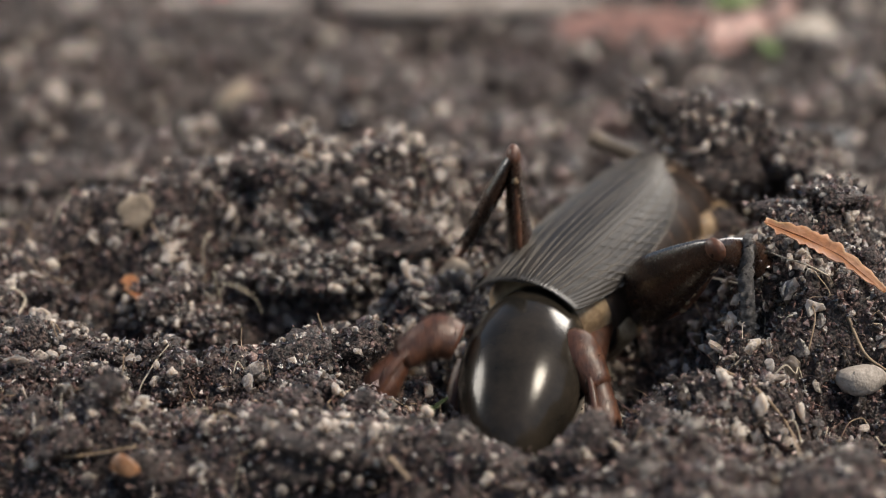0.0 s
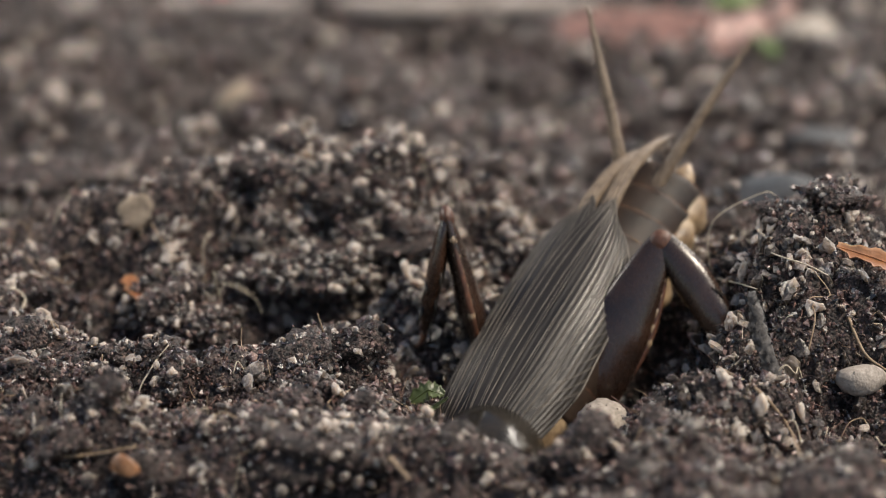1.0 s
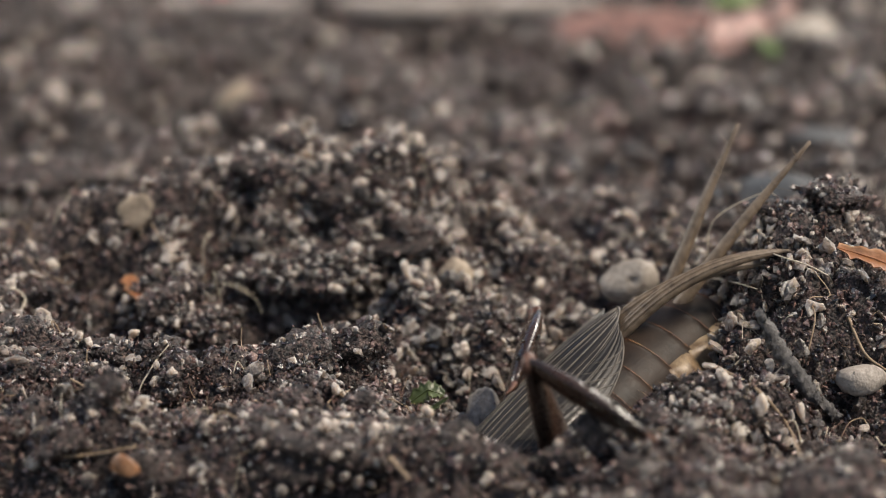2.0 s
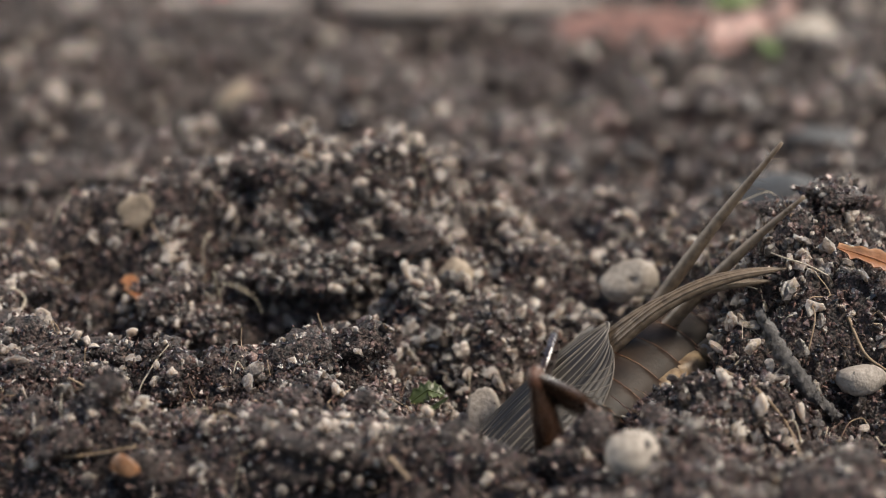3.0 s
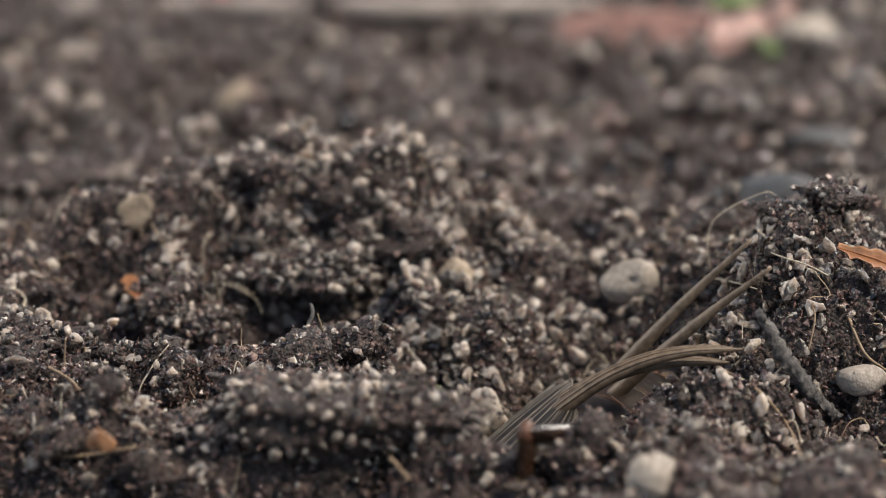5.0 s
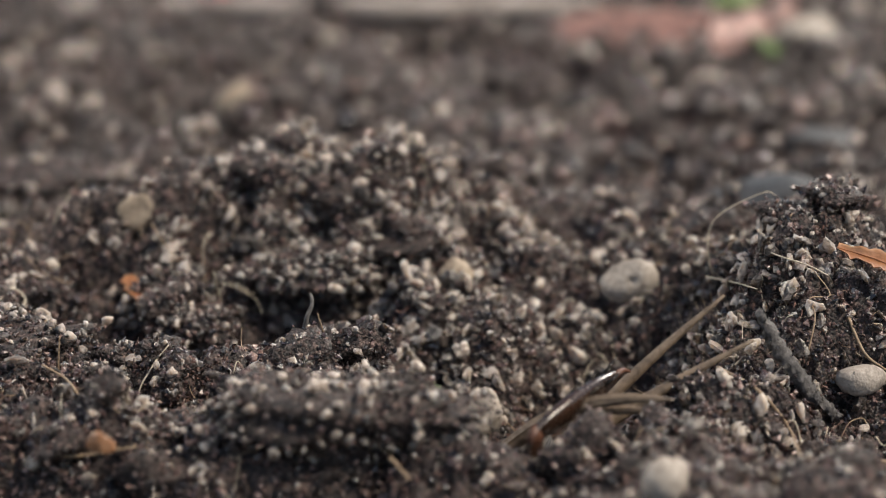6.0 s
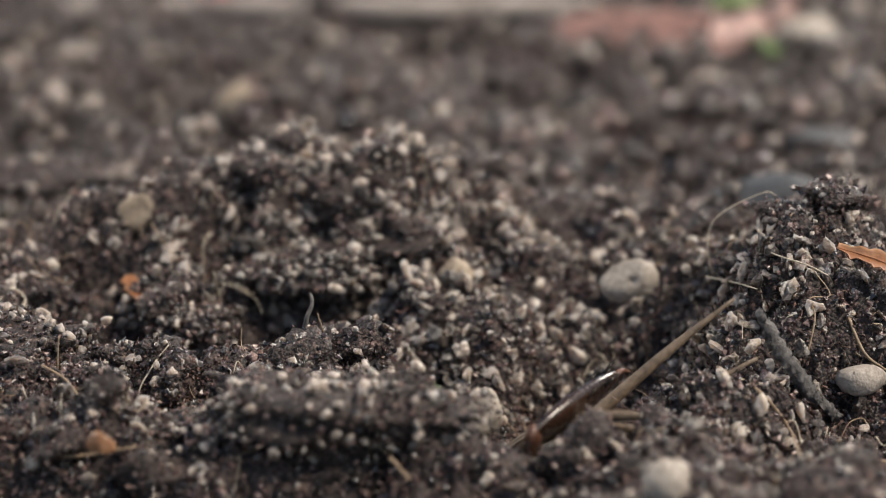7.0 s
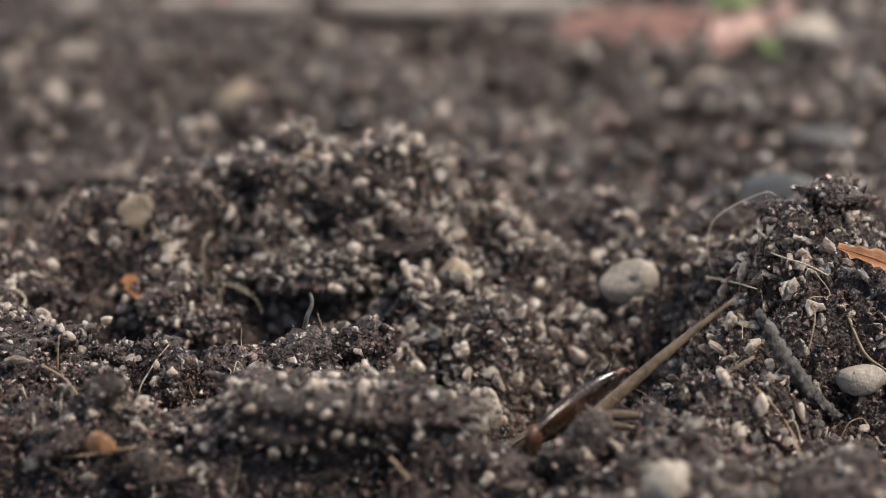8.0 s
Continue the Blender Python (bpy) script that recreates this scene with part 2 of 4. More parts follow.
def lie(x, y):
    """Height in millimetres at a place in millimetres."""
    z = np.zeros_like(np.asarray(x, float)) - 0.6
    for mx, my, mh, sx, sy in MOUNDS:
        z = z + mh * np.exp(-0.5 * (((x - mx) / sx) ** 2 + ((y - my) / sy) ** 2))
    # the ground steps down to the loose bank, which breaks off steeply in front
    z = z - 2.7 / ((1 + np.exp((y + 30.5) / 1.4)) * (1 + np.exp((x - 6.0) / 2.0)))
    return z - 7.0 / ((1 + np.exp((y + 41.5 - 3.5 / (1 + np.exp((x + 20.0) / 1.5))) / 0.9)) * (1 + np.exp((x - 9.0) / 2.5)))



def clods(x, y, cell, seed):
    """Rounded clods with deep creases between them, 0 to 1."""
    u, v = x / cell + seed * 5.3, y / cell + seed * 3.1
    i, j = np.floor(u), np.floor(v)
    best = np.full(np.shape(u), 9.0)
    for di in (-1, 0, 1):
        for dj in (-1, 0, 1):
            a, b = i + di, j + dj
            p = np.sin(a * 127.1 + b * 311.7 + seed) * 43758.5453
            q = np.sin(a * 269.5 + b * 183.3 + seed) * 24634.6345
            size = 0.8 + 0.4 * (q * 7.0 - np.floor(q * 7.0))
            d = ((a + p - np.floor(p) - u) ** 2 + (b + q - np.floor(q) - v) ** 2) / size ** 2
            best = np.minimum(best, d)
    return np.sqrt(np.maximum(0.0, 1.0 - best / 0.72))


def soil_top(x, y):
    """The knobbly surface itself: clods of several sizes on the lie of the soil."""
    wx = x + 0.7 * grain_noise(x, y, 1.7, 6)
    wy = y + 0.7 * grain_noise(x, y, 1.7, 7)
    z = lie(x, y) + 1.2 * grain_noise(x, y, 5.0, 1)
    z = z + 4.2 * (clods(wx, wy, 4.6, 2) - 0.74) + 3.2 * (clods(wx, wy, 2.1, 3) - 0.72) + 0.9 * (clods(x, y, 0.95, 5) - 0.6)
    return z + 0.15 * grain_noise(x, y, 0.4, 4) - 0.4




def ground():
    xs = np.concatenate([-np.geomspace(20000, 46, 24), np.linspace(-45, 45, 360), np.geomspace(46, 20000, 24)])
    ys = np.concatenate([-np.geomspace(20000, 51, 24), np.linspace(-50, 10, 280), np.linspace(10.4, 100, 190), np.geomspace(101, 25000, 24)])
    gx, gy = np.meshgrid(xs, ys)
    z = soil_top(gx, gy)
    v = np.stack([gx.ravel(), gy.ravel(), z.ravel()], 1)
    i = np.arange(len(ys) - 1)[:, None] * len(xs) + np.arange(len(xs) - 1)[None]
    f = np.stack([i, i + 1, i + 1 + len(xs), i + len(xs)], -1).reshape(-1, 4)
    ob = new("ground", mesh_from("ground", v, f, SOIL))
    return tagged(ob, "dark moist crumbly garden soil with sand grains", "soil", kind="structure")


def places(n, y0, y1, rng, lean=1.0):
    y = y0 + (y1 - y0) * rng.uniform(0, 1, n) ** lean
    x = rng.uniform(-1, 1, n) * ((209 + y) * 0.158 + 2.0)
    return x, y


def on_soil(n, y0, y1, rng):
    """Places spread evenly over the true, steep surface, with the surface's normals there."""
    xs, ys, ns, got = [], [], [], 0
    while got < n:
        x, y = places(n, y0, y1, rng)
        e = 0.12
        gx = (soil_top(x + e, y) - soil_top(x - e, y)) / (2 * e)
        gy = (soil_top(x, y + e) - soil_top(x, y - e)) / (2 * e)
        slope = np.sqrt(1 + gx * gx + gy * gy)
        keep = rng.uniform(0, 4.0, n) < slope
        xs.append(x[keep])
        ys.append(y[keep])
        ns.append((np.stack([-gx, -gy, np.ones(n)], 1) / slope[:, None])[keep])
        got += keep.sum()
    return np.concatenate(xs)[:n], np.concatenate(ys)[:n], np.concatenate(ns)[:n]


def sandiness(x, y):
    """Where sand lies thick: on the mound's crown, beside the burrow mouth and round the pit."""
    s = np.zeros_like(x)
    for sx, sy, sh, sw in ((-6, -2, 0.85, 7.0), (-14, -5, 0.25, 4.0), (-8, -6, 0.5, 4.0), (-12, -3, 0.4, 4.0), (-3, -7, 0.3, 5.0), (3, -9, 0.4, 6.0), (9, -17, 0.5, 4.5), (1, -17, 0.3, 4.0), (-28, -8, -0.4, 7.0), (-24, 2, -0.3, 7.0), (25, -21, 0.45, 6.0), (-8, -42, -0.6, 6.0), (-26, -41, -0.6, 5.0), (15, -31, 0.3, 5.0), (-16, -13, 0.15, 4.0), (24, -32, 0.35, 7.0), (-9.5, -13.5, -1.6, 2.6), (-20.0, -19.0, -0.8, 3.0), (-14, -36, 0.2, 7.0)):
        s = s + sh * np.exp(-0.5 * (((x - sx) / sw) ** 2 + ((y - sy) / sw) ** 2))
    return s - 0.1 * (y < -39)


def soil_bits(name, n, y0, y1, r0, r1, template, mat, seed, low=-0.3, high=0.75, label="", lean=1.0, clump=None, bias=0.0, flat=0.75, rough=0.35, jag=0.0, smooth=True, power=2.2):
    rng = np.random.default_rng(seed)
    x, y, nor = on_soil(n, y0, y1, rng)
    if clump:
        keep = grain_noise(x, y, clump, seed) + rng.normal(0, 0.30, n) + sandiness(x, y) > bias
        x, y, nor = x[keep], y[keep], nor[keep]
    r = r0 + (r1 - r0) * rng.uniform(0, 1, len(x)) ** power
    c = np.stack([x, y, soil_top(x, y)], 1) + nor * (r * rng.uniform(low, high, len(x)))[:, None]
    v, f = swarm(c, r, template, rng, rough, flat, jag=jag)
    ob = new(name, mesh_from(name, v, f, mat, smooth))
    ob.parent = GROUND
    return tagged(ob, label, kind="stuff")


GROUND = ground()
soil_bits("fine_soil", 64000, -50, 11, 0.07, 0.36, OCTA, CRUMB, 21, 0.0, 1.2, "fine dark moist peat crumbs", jag=0.45, smooth=False, power=1.6, flat=0.5)
soil_bits("rusty_soil", 15000, -50, 11, 0.06, 0.24, OCTA, REDPEAT, 26, 0.2, 1.5, "rust-brown peat bits", jag=0.45, smooth=False, power=1.6, flat=0.35)
soil_bits("peat", 3200, -50, 14, 0.22, 0.66, ICO1, CRUMB, 22, -0.4, 0.5, "lumpy dark peat clods", rough=0.8, jag=0.4, flat=0.4)
soil_bits("sand", 5200, -50, 14, 0.24, 0.85, ICO2, QUARTZ, 23, -0.1, 0.9, "translucent pale sand grains", clump=2.4, bias=0.16, power=2.2, jag=0.18, flat=0.28, rough=0.5, smooth=False)
soil_bits("fine_sand", 9000, -50, 12, 0.10, 0.28, ICO1, QUARTZ, 27, 0.0, 1.1, "fine greyish sand grains", clump=2.0, bias=0.22, power=1.2, jag=0.2, flat=0.4, smooth=False)
soil_bits("mound_sand", 6500, -22, 9, 0.20, 0.78, ICO2, QUARTZ, 29, 0.0, 0.9, "pale sand grains thick on the mound", clump=1.6, bias=0.22, power=2.1, jag=0.20, flat=0.28, rough=0.5, smooth=False)
soil_bits("far_peat", 5500, 11, 105, 0.30, 1.5, ICO1, SOIL, 24, -0.3, 0.6, "dark peat clods", rough=0.7, jag=0.3)
soil_bits("far_crumbs", 5500, 11, 105, 0.25, 1.1, ICO1, CRUMB, 28, -0.1, 0.7, "brown peat crumbs", rough=0.7, jag=0.3)
soil_bits("far_sand", 2000, 11, 105, 0.35, 1.25, ICO1, QUARTZ, 25, 0.0, 0.9, "pale sand grains", jag=0.15)



CLEAR = ((13.34, -7.09), (27.50, -25.44), (2.75, -19.31), (-21.89, -3.92), (0.65, -8.37), (23.41, -25.65), (20.94, -18.27), (-14.84, -6.81), (-1.22, -21.41), (19.06, -18.94))


def clod_field(n, seed):
    """Loose clods that jut out of the surface, each crusted with crumbs and sand."""
    rng = np.random.default_rng(seed)
    x, y, nor = on_soil(n * 2, -47, 8, rng)
    clear = np.ones(len(x), bool)
    for sx, sy in CLEAR:
        clear &= ~((np.abs(x - sx) < 3.0) & (y - sy < 1.5) & (y - sy > -4.5))
    free = clear & ((x < -4) | (x > 15) | (y < -36) | (y > -12)) & (((x + 9.5) / 5) ** 2 + ((y + 14) / 5) ** 2 > 1)
    x, y, nor = x[free][:n], y[free][:n], nor[free][:n]
    v, f = ICO3
    cores, crumbs, bits, sizes, sands, grains = [], [], [], [], [], []
    for k in range(len(x)):
        r = rng.uniform(0.7, 1.9)
        w = lumpy(v, 0.5, rng, 7, 2.4, 2) * (1 + 0.10 * rng.uniform(-1, 1, (len(v), 1)))
        w = w * np.array([rng.uniform(0.8, 1.3), rng.uniform(0.7, 1.0), rng.uniform(0.55, 0.95)]) * r
        c = np.array([x[k], y[k], float(soil_top(x[k], y[k]))]) + nor[k] * r * 0.45
        cores.append((w + c, f))
        m = int(120 * r * r)
        crumbs.append(w[rng.integers(0, len(w), m)] * rng.uniform(0.95, 1.08, (m, 1)) + c + rng.normal(0, 0.06, (m, 3)))
        sizes.append(0.08 + 0.27 * rng.uniform(0, 1, m) ** 1.6)
        m = int(rng.uniform(2, 12) * r)
        sands.append(w[rng.integers(0, len(w), m)] * 1.03 + c)
        grains.append(0.15 + 0.42 * rng.uniform(0, 1, m) ** 1.5)
    cv, cf = joined(cores)
    made = [("clods", cv, cf, SOIL, True)]
    cv, cf = swarm(np.vstack(crumbs), np.concatenate(sizes), OCTA, rng, 0.5, 0.5, jag=0.45)
    made.append(("clod_crust", cv, cf, CRUMB, False))
    cv, cf = swarm(np.vstack(sands), np.concatenate(grains), ICO2, rng, 0.5, 0.3, jag=0.10)
    made.append(("clod_sand", cv, cf, QUARTZ, False))
    for name, cv, cf, mat, smooth in made:
        ob = new(name, mesh_from(name, cv, cf, mat, smooth))
        ob.parent = GROUND
        tagged(ob, "crumbly clods of peat and sand", kind="stuff")


clod_field(190, 61)


def peat_fibres(name, n, mat, seed, r, label):
    """Hair-fine peat fibres that stick out of the surface, too many to count."""
    rng = np.random.default_rng(seed)
    x, y, nor = on_soil(n, -46, 6, rng)
    z = soil_top(x, y)
    bits = []
    for k in range(n):
        d = nor[k] * 0.6 + rng.normal(0, 0.7, 3)
        d /= np.linalg.norm(d)
        p = [np.array([x[k], y[k], z[k]]) - d * 0.15]
        step = rng.uniform(0.22, 0.75)
        for _ in range(3):
            p.append(p[-1] + d * step)
            d = d + rng.normal(0, 0.45, 3)
            d /= np.linalg.norm(d)
        bits.append(tube(p, np.linspace(r, r * 0.5, 4) * rng.uniform(0.7, 1.4), 4))
    v, f = joined(bits)
    ob = new(name, mesh_from(name, v, f, mat))
    ob.parent = GROUND
    return tagged(ob, label, kind="stuff")


peat_fibres("dark_fibres", 2600, REDPEAT, 71, 0.040, "short dark reddish peat fibres")
peat_fibres("pale_fibres", 900, ROOT, 72, 0.030, "hair-fine tan root ends")

# larger grains of sand that can be told apart
GRAIN_MESHES = []
for k in range(8):
    v, f = ICO3
    GRAIN_MESHES.append(mesh_from("quartz_grain", lumpy(v, 0.3, RNG, cuts=4) * (1 + 0.04 * RNG.uniform(-1, 1, (len(v), 1))) * np.array([1, RNG.uniform(0.55, 1), RNG.uniform(0.35, 0.6)]), f, GRAIN, k % 2 == 0))


def quartz_grain(x, y, r, lift=0.75):
    ob = new("quartz_grain", GRAIN_MESHES[RNG.integers(0, 8)])
    z = float(soil_top(np.array(x), np.array(y))) + lift * r
    ob.matrix_basis = pose(x * MM, y * MM, z * MM, *RNG.uniform(0, 360, 3)) @ Matrix.Diagonal((r, r, r, 1))
    ob.parent = GROUND
    return ob


# pale grains at their places: x, y, radius
for row in (
    (-5.24, -6.68, 0.75), (-7.78, -5.67, 0.6), (-2.40, -5.45, 0.8), (-14.39, -1.57, 0.65), (-16.93, -4.15, 0.65),
    (-23.10, -5.14, 0.6), (-14.26, -2.71, 0.6), (-9.96, -4.35, 0.5), (-12.23, -3.67, 0.6), (-7.09, -5.00, 0.6),
    (-2.32, -15.55, 0.65), (1.61, -15.76, 0.6), (6.48, -9.71, 0.5), (9.44, -13.26, 0.95), (9.04, -16.47, 0.6),
    (6.52, -15.55, 0.6), (7.87, -16.23, 0.5), (13.79, -18.37, 0.6), (0.64, -11.07, 0.6), (-11.44, -10.27, 0.65),
):
    quartz_grain(*row)
for row in (
    (-10.46, -9.53, 0.6), (-10.78, -22.15, 0.5), (-17.32, -14.71, 0.75), (-17.86, -12.47, 0.8), (-22.11, -11.57, 0.45),
    (-16.01, -12.40, 0.45), (-27.69, -28.39, 0.8), (-26.06, -12.04, 0.55), (-9.26, -9.44, 0.5), (11.20, -3.96, 0.55),
    (13.68, 0.59, 0.7), (18.10, -5.31, 0.6), (20.47, -18.20, 0.7), (19.43, -16.59, 0.5), (20.09, -22.14, 0.45),
    (23.17, -30.30, 0.6), (24.57, -26.75, 0.55), (17.99, -31.08, 0.65), (20.11, -32.17, 0.8), (18.78, -33.20, 0.9),
):
    quartz_grain(*row)
for row in (
    (-17.78, -39.19, 0.75), (-25.57, -36.61, 0.9), (2.64, -39.62, 0.6), (10.72, -38.35, 0.6), (20.31, -25.91, 0.7),
    (5.16, 50.05, 1.1), (13.13, 57.09, 1.35), (-6.62, 40.76, 1.0), (-32.21, 51.25, 1.2), (-25.74, 49.56, 1.6),
    (0.05, 37.68, 0.9), (17.83, 52.79, 0.9), (18.58, 44.96, 1.3), (-33.54, 27.43, 0.9), (-21.43, 29.25, 0.9),
    (-15.51, 50.02, 0.9), (27.74, 59.42, 1.2), (-35.74, 33.61, 0.8), (28.67, 52.81, 0.8), (-30.19, 38.01, 0.8),
):
    quartz_grain(*row, 0.8)
GR = np.random.default_rng(5)
for k in range(120):
    gx, gy = places(1, -46, 16, GR)
    quartz_grain(float(gx[0]), float(gy[0]), 0.3 + 0.45 * GR.uniform() ** 2, GR.uniform(0.4, 0.95))


# ---- moving lumps of soil ----
def soil_clump(name, label, centre, size, seed, bits=1500, spin=(0, 0, 0), sandy=9):
    """A loose lump of crumbs and sand round a knobbly core."""
    rng = np.random.default_rng(seed)
    ob = hub(name, *centre)
    ob.matrix_basis = ob.matrix_basis @ pose(0, 0, 0, *spin)
    v, f = ICO4
    core = lumpy(v, 0.40, rng, 8, 2.6)
    for k in range(14):
        q = rng.normal(size=3) * 9.0
        core = core * (1 + 0.045 * np.sin(v @ q + k)[:, None])
    core = core * np.array(size)
    part("core", mesh_from("core", core * 0.93, f, SOIL), ob)
    d = rng.normal(size=(bits, 3))
    d /= np.linalg.norm(d, axis=1)[:, None]
    near = core[np.argmax(d @ v.T, axis=1)]
    v1, f1 = swarm(near * rng.uniform(0.88, 1.04, bits)[:, None], 0.07 + 0.24 * rng.uniform(0, 1, bits) ** 1.8, OCTA, rng, 0.5, 0.5, jag=0.45)
    tagged(part("fine_soil", mesh_from("fine_soil", v1, f1, CRUMB, False), ob), kind="stuff")
    m = bits // sandy
    v2, f2 = swarm(near[:m] * rng.uniform(0.95, 1.05, m)[:, None], 0.15 + 0.40 * rng.uniform(0, 1, m) ** 1.5, ICO2, rng, 0.3, 0.5, jag=0.14)
    tagged(part("sand", mesh_from("sand", v2, f2, QUARTZ), ob), kind="stuff")
    return tagged(ob, label, "soil clump", "loose soil clumps")


soil_clump("soil_clump", "crumbly overhang above a burrow mouth", (-8.81, -9.08, 1.38), (5.2, 3.2, 1.7), 37, 4420, sandy=8)
soil_clump("soil_clump", "crumbly lip beside a dark hollow", (-17.97, -13.41, -1.22), (3.4, 2.4, 1.5), 38, 2720, sandy=16)
soil_clump("soil_clump", "dark crust of soil over a black gap", (-33.03, 14.00, 1.29), (9.5, 4.0, 1.3), 39, 3000, sandy=20)
front_clump = soil_clump("soil_clump", "dark crumbly soil bank heaved up by digging", (-7.95, -36.00, -1.71), (11.0, 3.6, 3.0), 31, 8840, sandy=18)
left_clump = soil_clump("soil_clump", "flat slab of moist peat sliding beside a hollow", (-26.20, -22.00, -1.41), (7.5, 4.0, 2.6), 32, 7480, sandy=14)
lifted_clump = soil_clump("soil_clump", "leaning lump of purple-brown soil lifted by the insect", (21.29, 2.00, 6.80), (6.8, 2.8, 4.7), 33, 5200, (0, 35, 0), 16)
lifted_tail = soil_clump("soil_clump", "crumbling edge of lifted soil", (28.46, -1.00, 4.51), (5.2, 2.2, 1.9), 34, 3000, (0, 40, 0), 14)
top_clump = soil_clump("soil_clump", "knob of peat and roots on top of a mound", (24.79, -16.00, 6.05), (2.6, 2.2, 2.0), 35, 3400, sandy=6)
flank_clump = soil_clump("soil_clump", "loose sandy lump beside the pit", (16.08, -31.00, -2.62), (3.6, 2.4, 2.0), 36, 3740)


# ---- stones ----
def stone(name, label, centre, size, mat, seed, spin=(0, 0, 0), dent=None, dirt=22, cuts=9):
    """A worn stone with soil stuck to it, if need be with a pit in one side."""
    rng = np.random.default_rng(seed)
    v, f = ICO4
    w = lumpy(v, 0.16, rng, 5, 1.6, cuts)
    for k in range(10):
        w = w * (1 + 0.008 * np.sin(v @ (rng.normal(size=3) * 12.0) + k)[:, None])
    if dent:
        d = v @ (np.array(dent) / np.linalg.norm(dent))
        w = w * (1 - 0.45 * np.exp(-((1 - d) / 0.018) ** 2))[:, None]
    w = w * np.array(size)
    ob = new(name, mesh_from(name, w, f, mat))
    ob.matrix_basis = pose(*[c * MM for c in centre], *spin)
    if dirt:
        at = w[rng.integers(0, len(w), dirt)]
        if dent:
            near = np.argsort(-d)[:40]
            at = np.vstack([at, w[near[::4]]])
        v1, f1 = swarm(at, rng.uniform(0.05, 0.16, len(at)), OCTA, rng, 0.5, 0.5, jag=0.45)
        bit = part("dirt", mesh_from("dirt", v1, f1, CRUMB, False), ob, "dark peat crumbs stuck on it")
        tagged(bit, kind="stuff")
    return tagged(ob, label, "pebble", "pebbles in the soil")


stone("pebble", "flat cream pebble stuck in the mound's flank", (27.32, -26.65, -0.28), (1.55, 0.9, 1.1), PEBBLE, 41, cuts=0, dirt=10)
stone("pebble", "pale round pebble with a small dark pit", (13.3, -9.9, 0.80), (2.05, 1.0, 1.8), PEBBLE, 42, cuts=4, dent=(0.04, -0.97, 0.22), dirt=8)
stone("pebble", "dark slate-grey stone far back", (32.53, 30.00, -0.82), (4.2, 2.4, 1.9), SLATE, 52)
stone("pebble", "smooth bluish-grey stone behind the mound", (24.95, 12.00, 0.55), (5.5, 3.0, 1.6), SLATE, 53, (0, -8, 0))
stone("pebble", "rough grey-white stone at the edge of the pit", (2.74, -20.43, -5.28), (1.6, 1.2, 2.0), PEBBLE, 43)
stone("pebble", "long tan stone on the mound", (-21.84, -4.39, 4.05), (1.7, 1.0, 1.3), TANSTONE, 44)
stone("pebble", "tan pebble on the slope", (0.64, -8.84, 0.80), (1.7, 1.2, 1.5), TANSTONE, 45)
stone("pebble", "pale oval stone far back by a sprout", (33.41, 59.03, 1.76), (3.6, 2.0, 1.7), PEBBLE, 46, (0, -18, 0))
stone("pebble", "tan block of stone far back", (-17.36, 35.90, 1.35), (2.0, 1.5, 2.4), TANSTONE, 47)
stone("pebble", "pale flat stone far back", (-11.06, 64.71, -0.09), (1.9, 1.2, 0.9), PEBBLE, 48)
stone("pebble", "translucent brown grain in the mound", (22.69, -26.38, 0.21), (1.2, 0.7, 1.2), GLASSY, 49)
amber = stone("pebble", "small orange-brown rounded grain", (-19.50, -40.28, -0.96), (0.95, 0.8, 0.85), AMBER, 50)
rolling = stone("pebble", "pale cream pebble rolling down the bank", (10.69, -23.09, -5.06), (1.9, 1.5, 1.7), PEBBLE, 51, cuts=3)


# ---- roots, twigs, leaves ----
def root(label, pts, r, mat=ROOT, name="root"):
    n = len(pts)
    v, f = tube(pts, np.linspace(r, r * 0.6, n), 7, 6)
    c = np.array(pts[0])
    ob = new(name, mesh_from(name, v - c, f, mat))
    ob.matrix_basis = pose(*(c * MM))
    return tagged(ob, label, "root", "root fibres")


loop = root("pale looping root hair arching over the mound", [(19.73, -13.47, 1.93), (18.55, -13.47, 3.18), (18.70, -13.47, 6.39), (21.69, -13.47, 8.31), (22.94, -13.47, 8.27), (24.10, -13.47, 6.39)], 0.055, PALE_ROOT)
root("pale root lying along the mound", [(18.28, -14.10, 2.56), (19.80, -18.44, 3.61), (21.01, -21.51, 4.17)], 0.065, PALE_ROOT)
root("thin pale root over crumbs", [(21.21, -12.36, 4.68), (22.14, -20.88, 6.43), (24.28, -22.07, 6.03), (25.64, -22.22, 5.36)], 0.065, PALE_ROOT)
root("brown root running down the mound", [(26.78, -24.04, 3.13), (27.78, -25.56, 1.10), (29.19, -25.92, 0.04)], 0.13)
root("brown root across the bank", [(18.30, -23.83, -0.53), (20.21, -30.67, 0.45), (22.18, -31.68, -1.69), (21.82, -43.53, 0.22)], 0.12)
root("forked pale root by the burrow mouth", [(-16.12, -11.59, 2.14), (-15.76, -11.59, 0.46), (-15.25, -11.59, -1.31)], 0.04, PALE_ROOT)
root("curling pale root by the burrow mouth", [(-15.67, -11.59, 1.30), (-14.09, -11.59, 0.67), (-13.11, -11.59, -0.17), (-12.77, -11.59, -1.06)], 0.04, PALE_ROOT)
root("bent pale root by the burrow mouth", [(-15.92, -11.59, 0.46), (-14.87, -11.59, 1.30), (-13.30, -11.59, 0.38)], 0.03, PALE_ROOT)
root("straw fibre on the mound", [(-20.89, -6.65, 4.12), (-19.45, -8.79, 2.69), (-17.73, -8.32, 0.62)], 0.045)
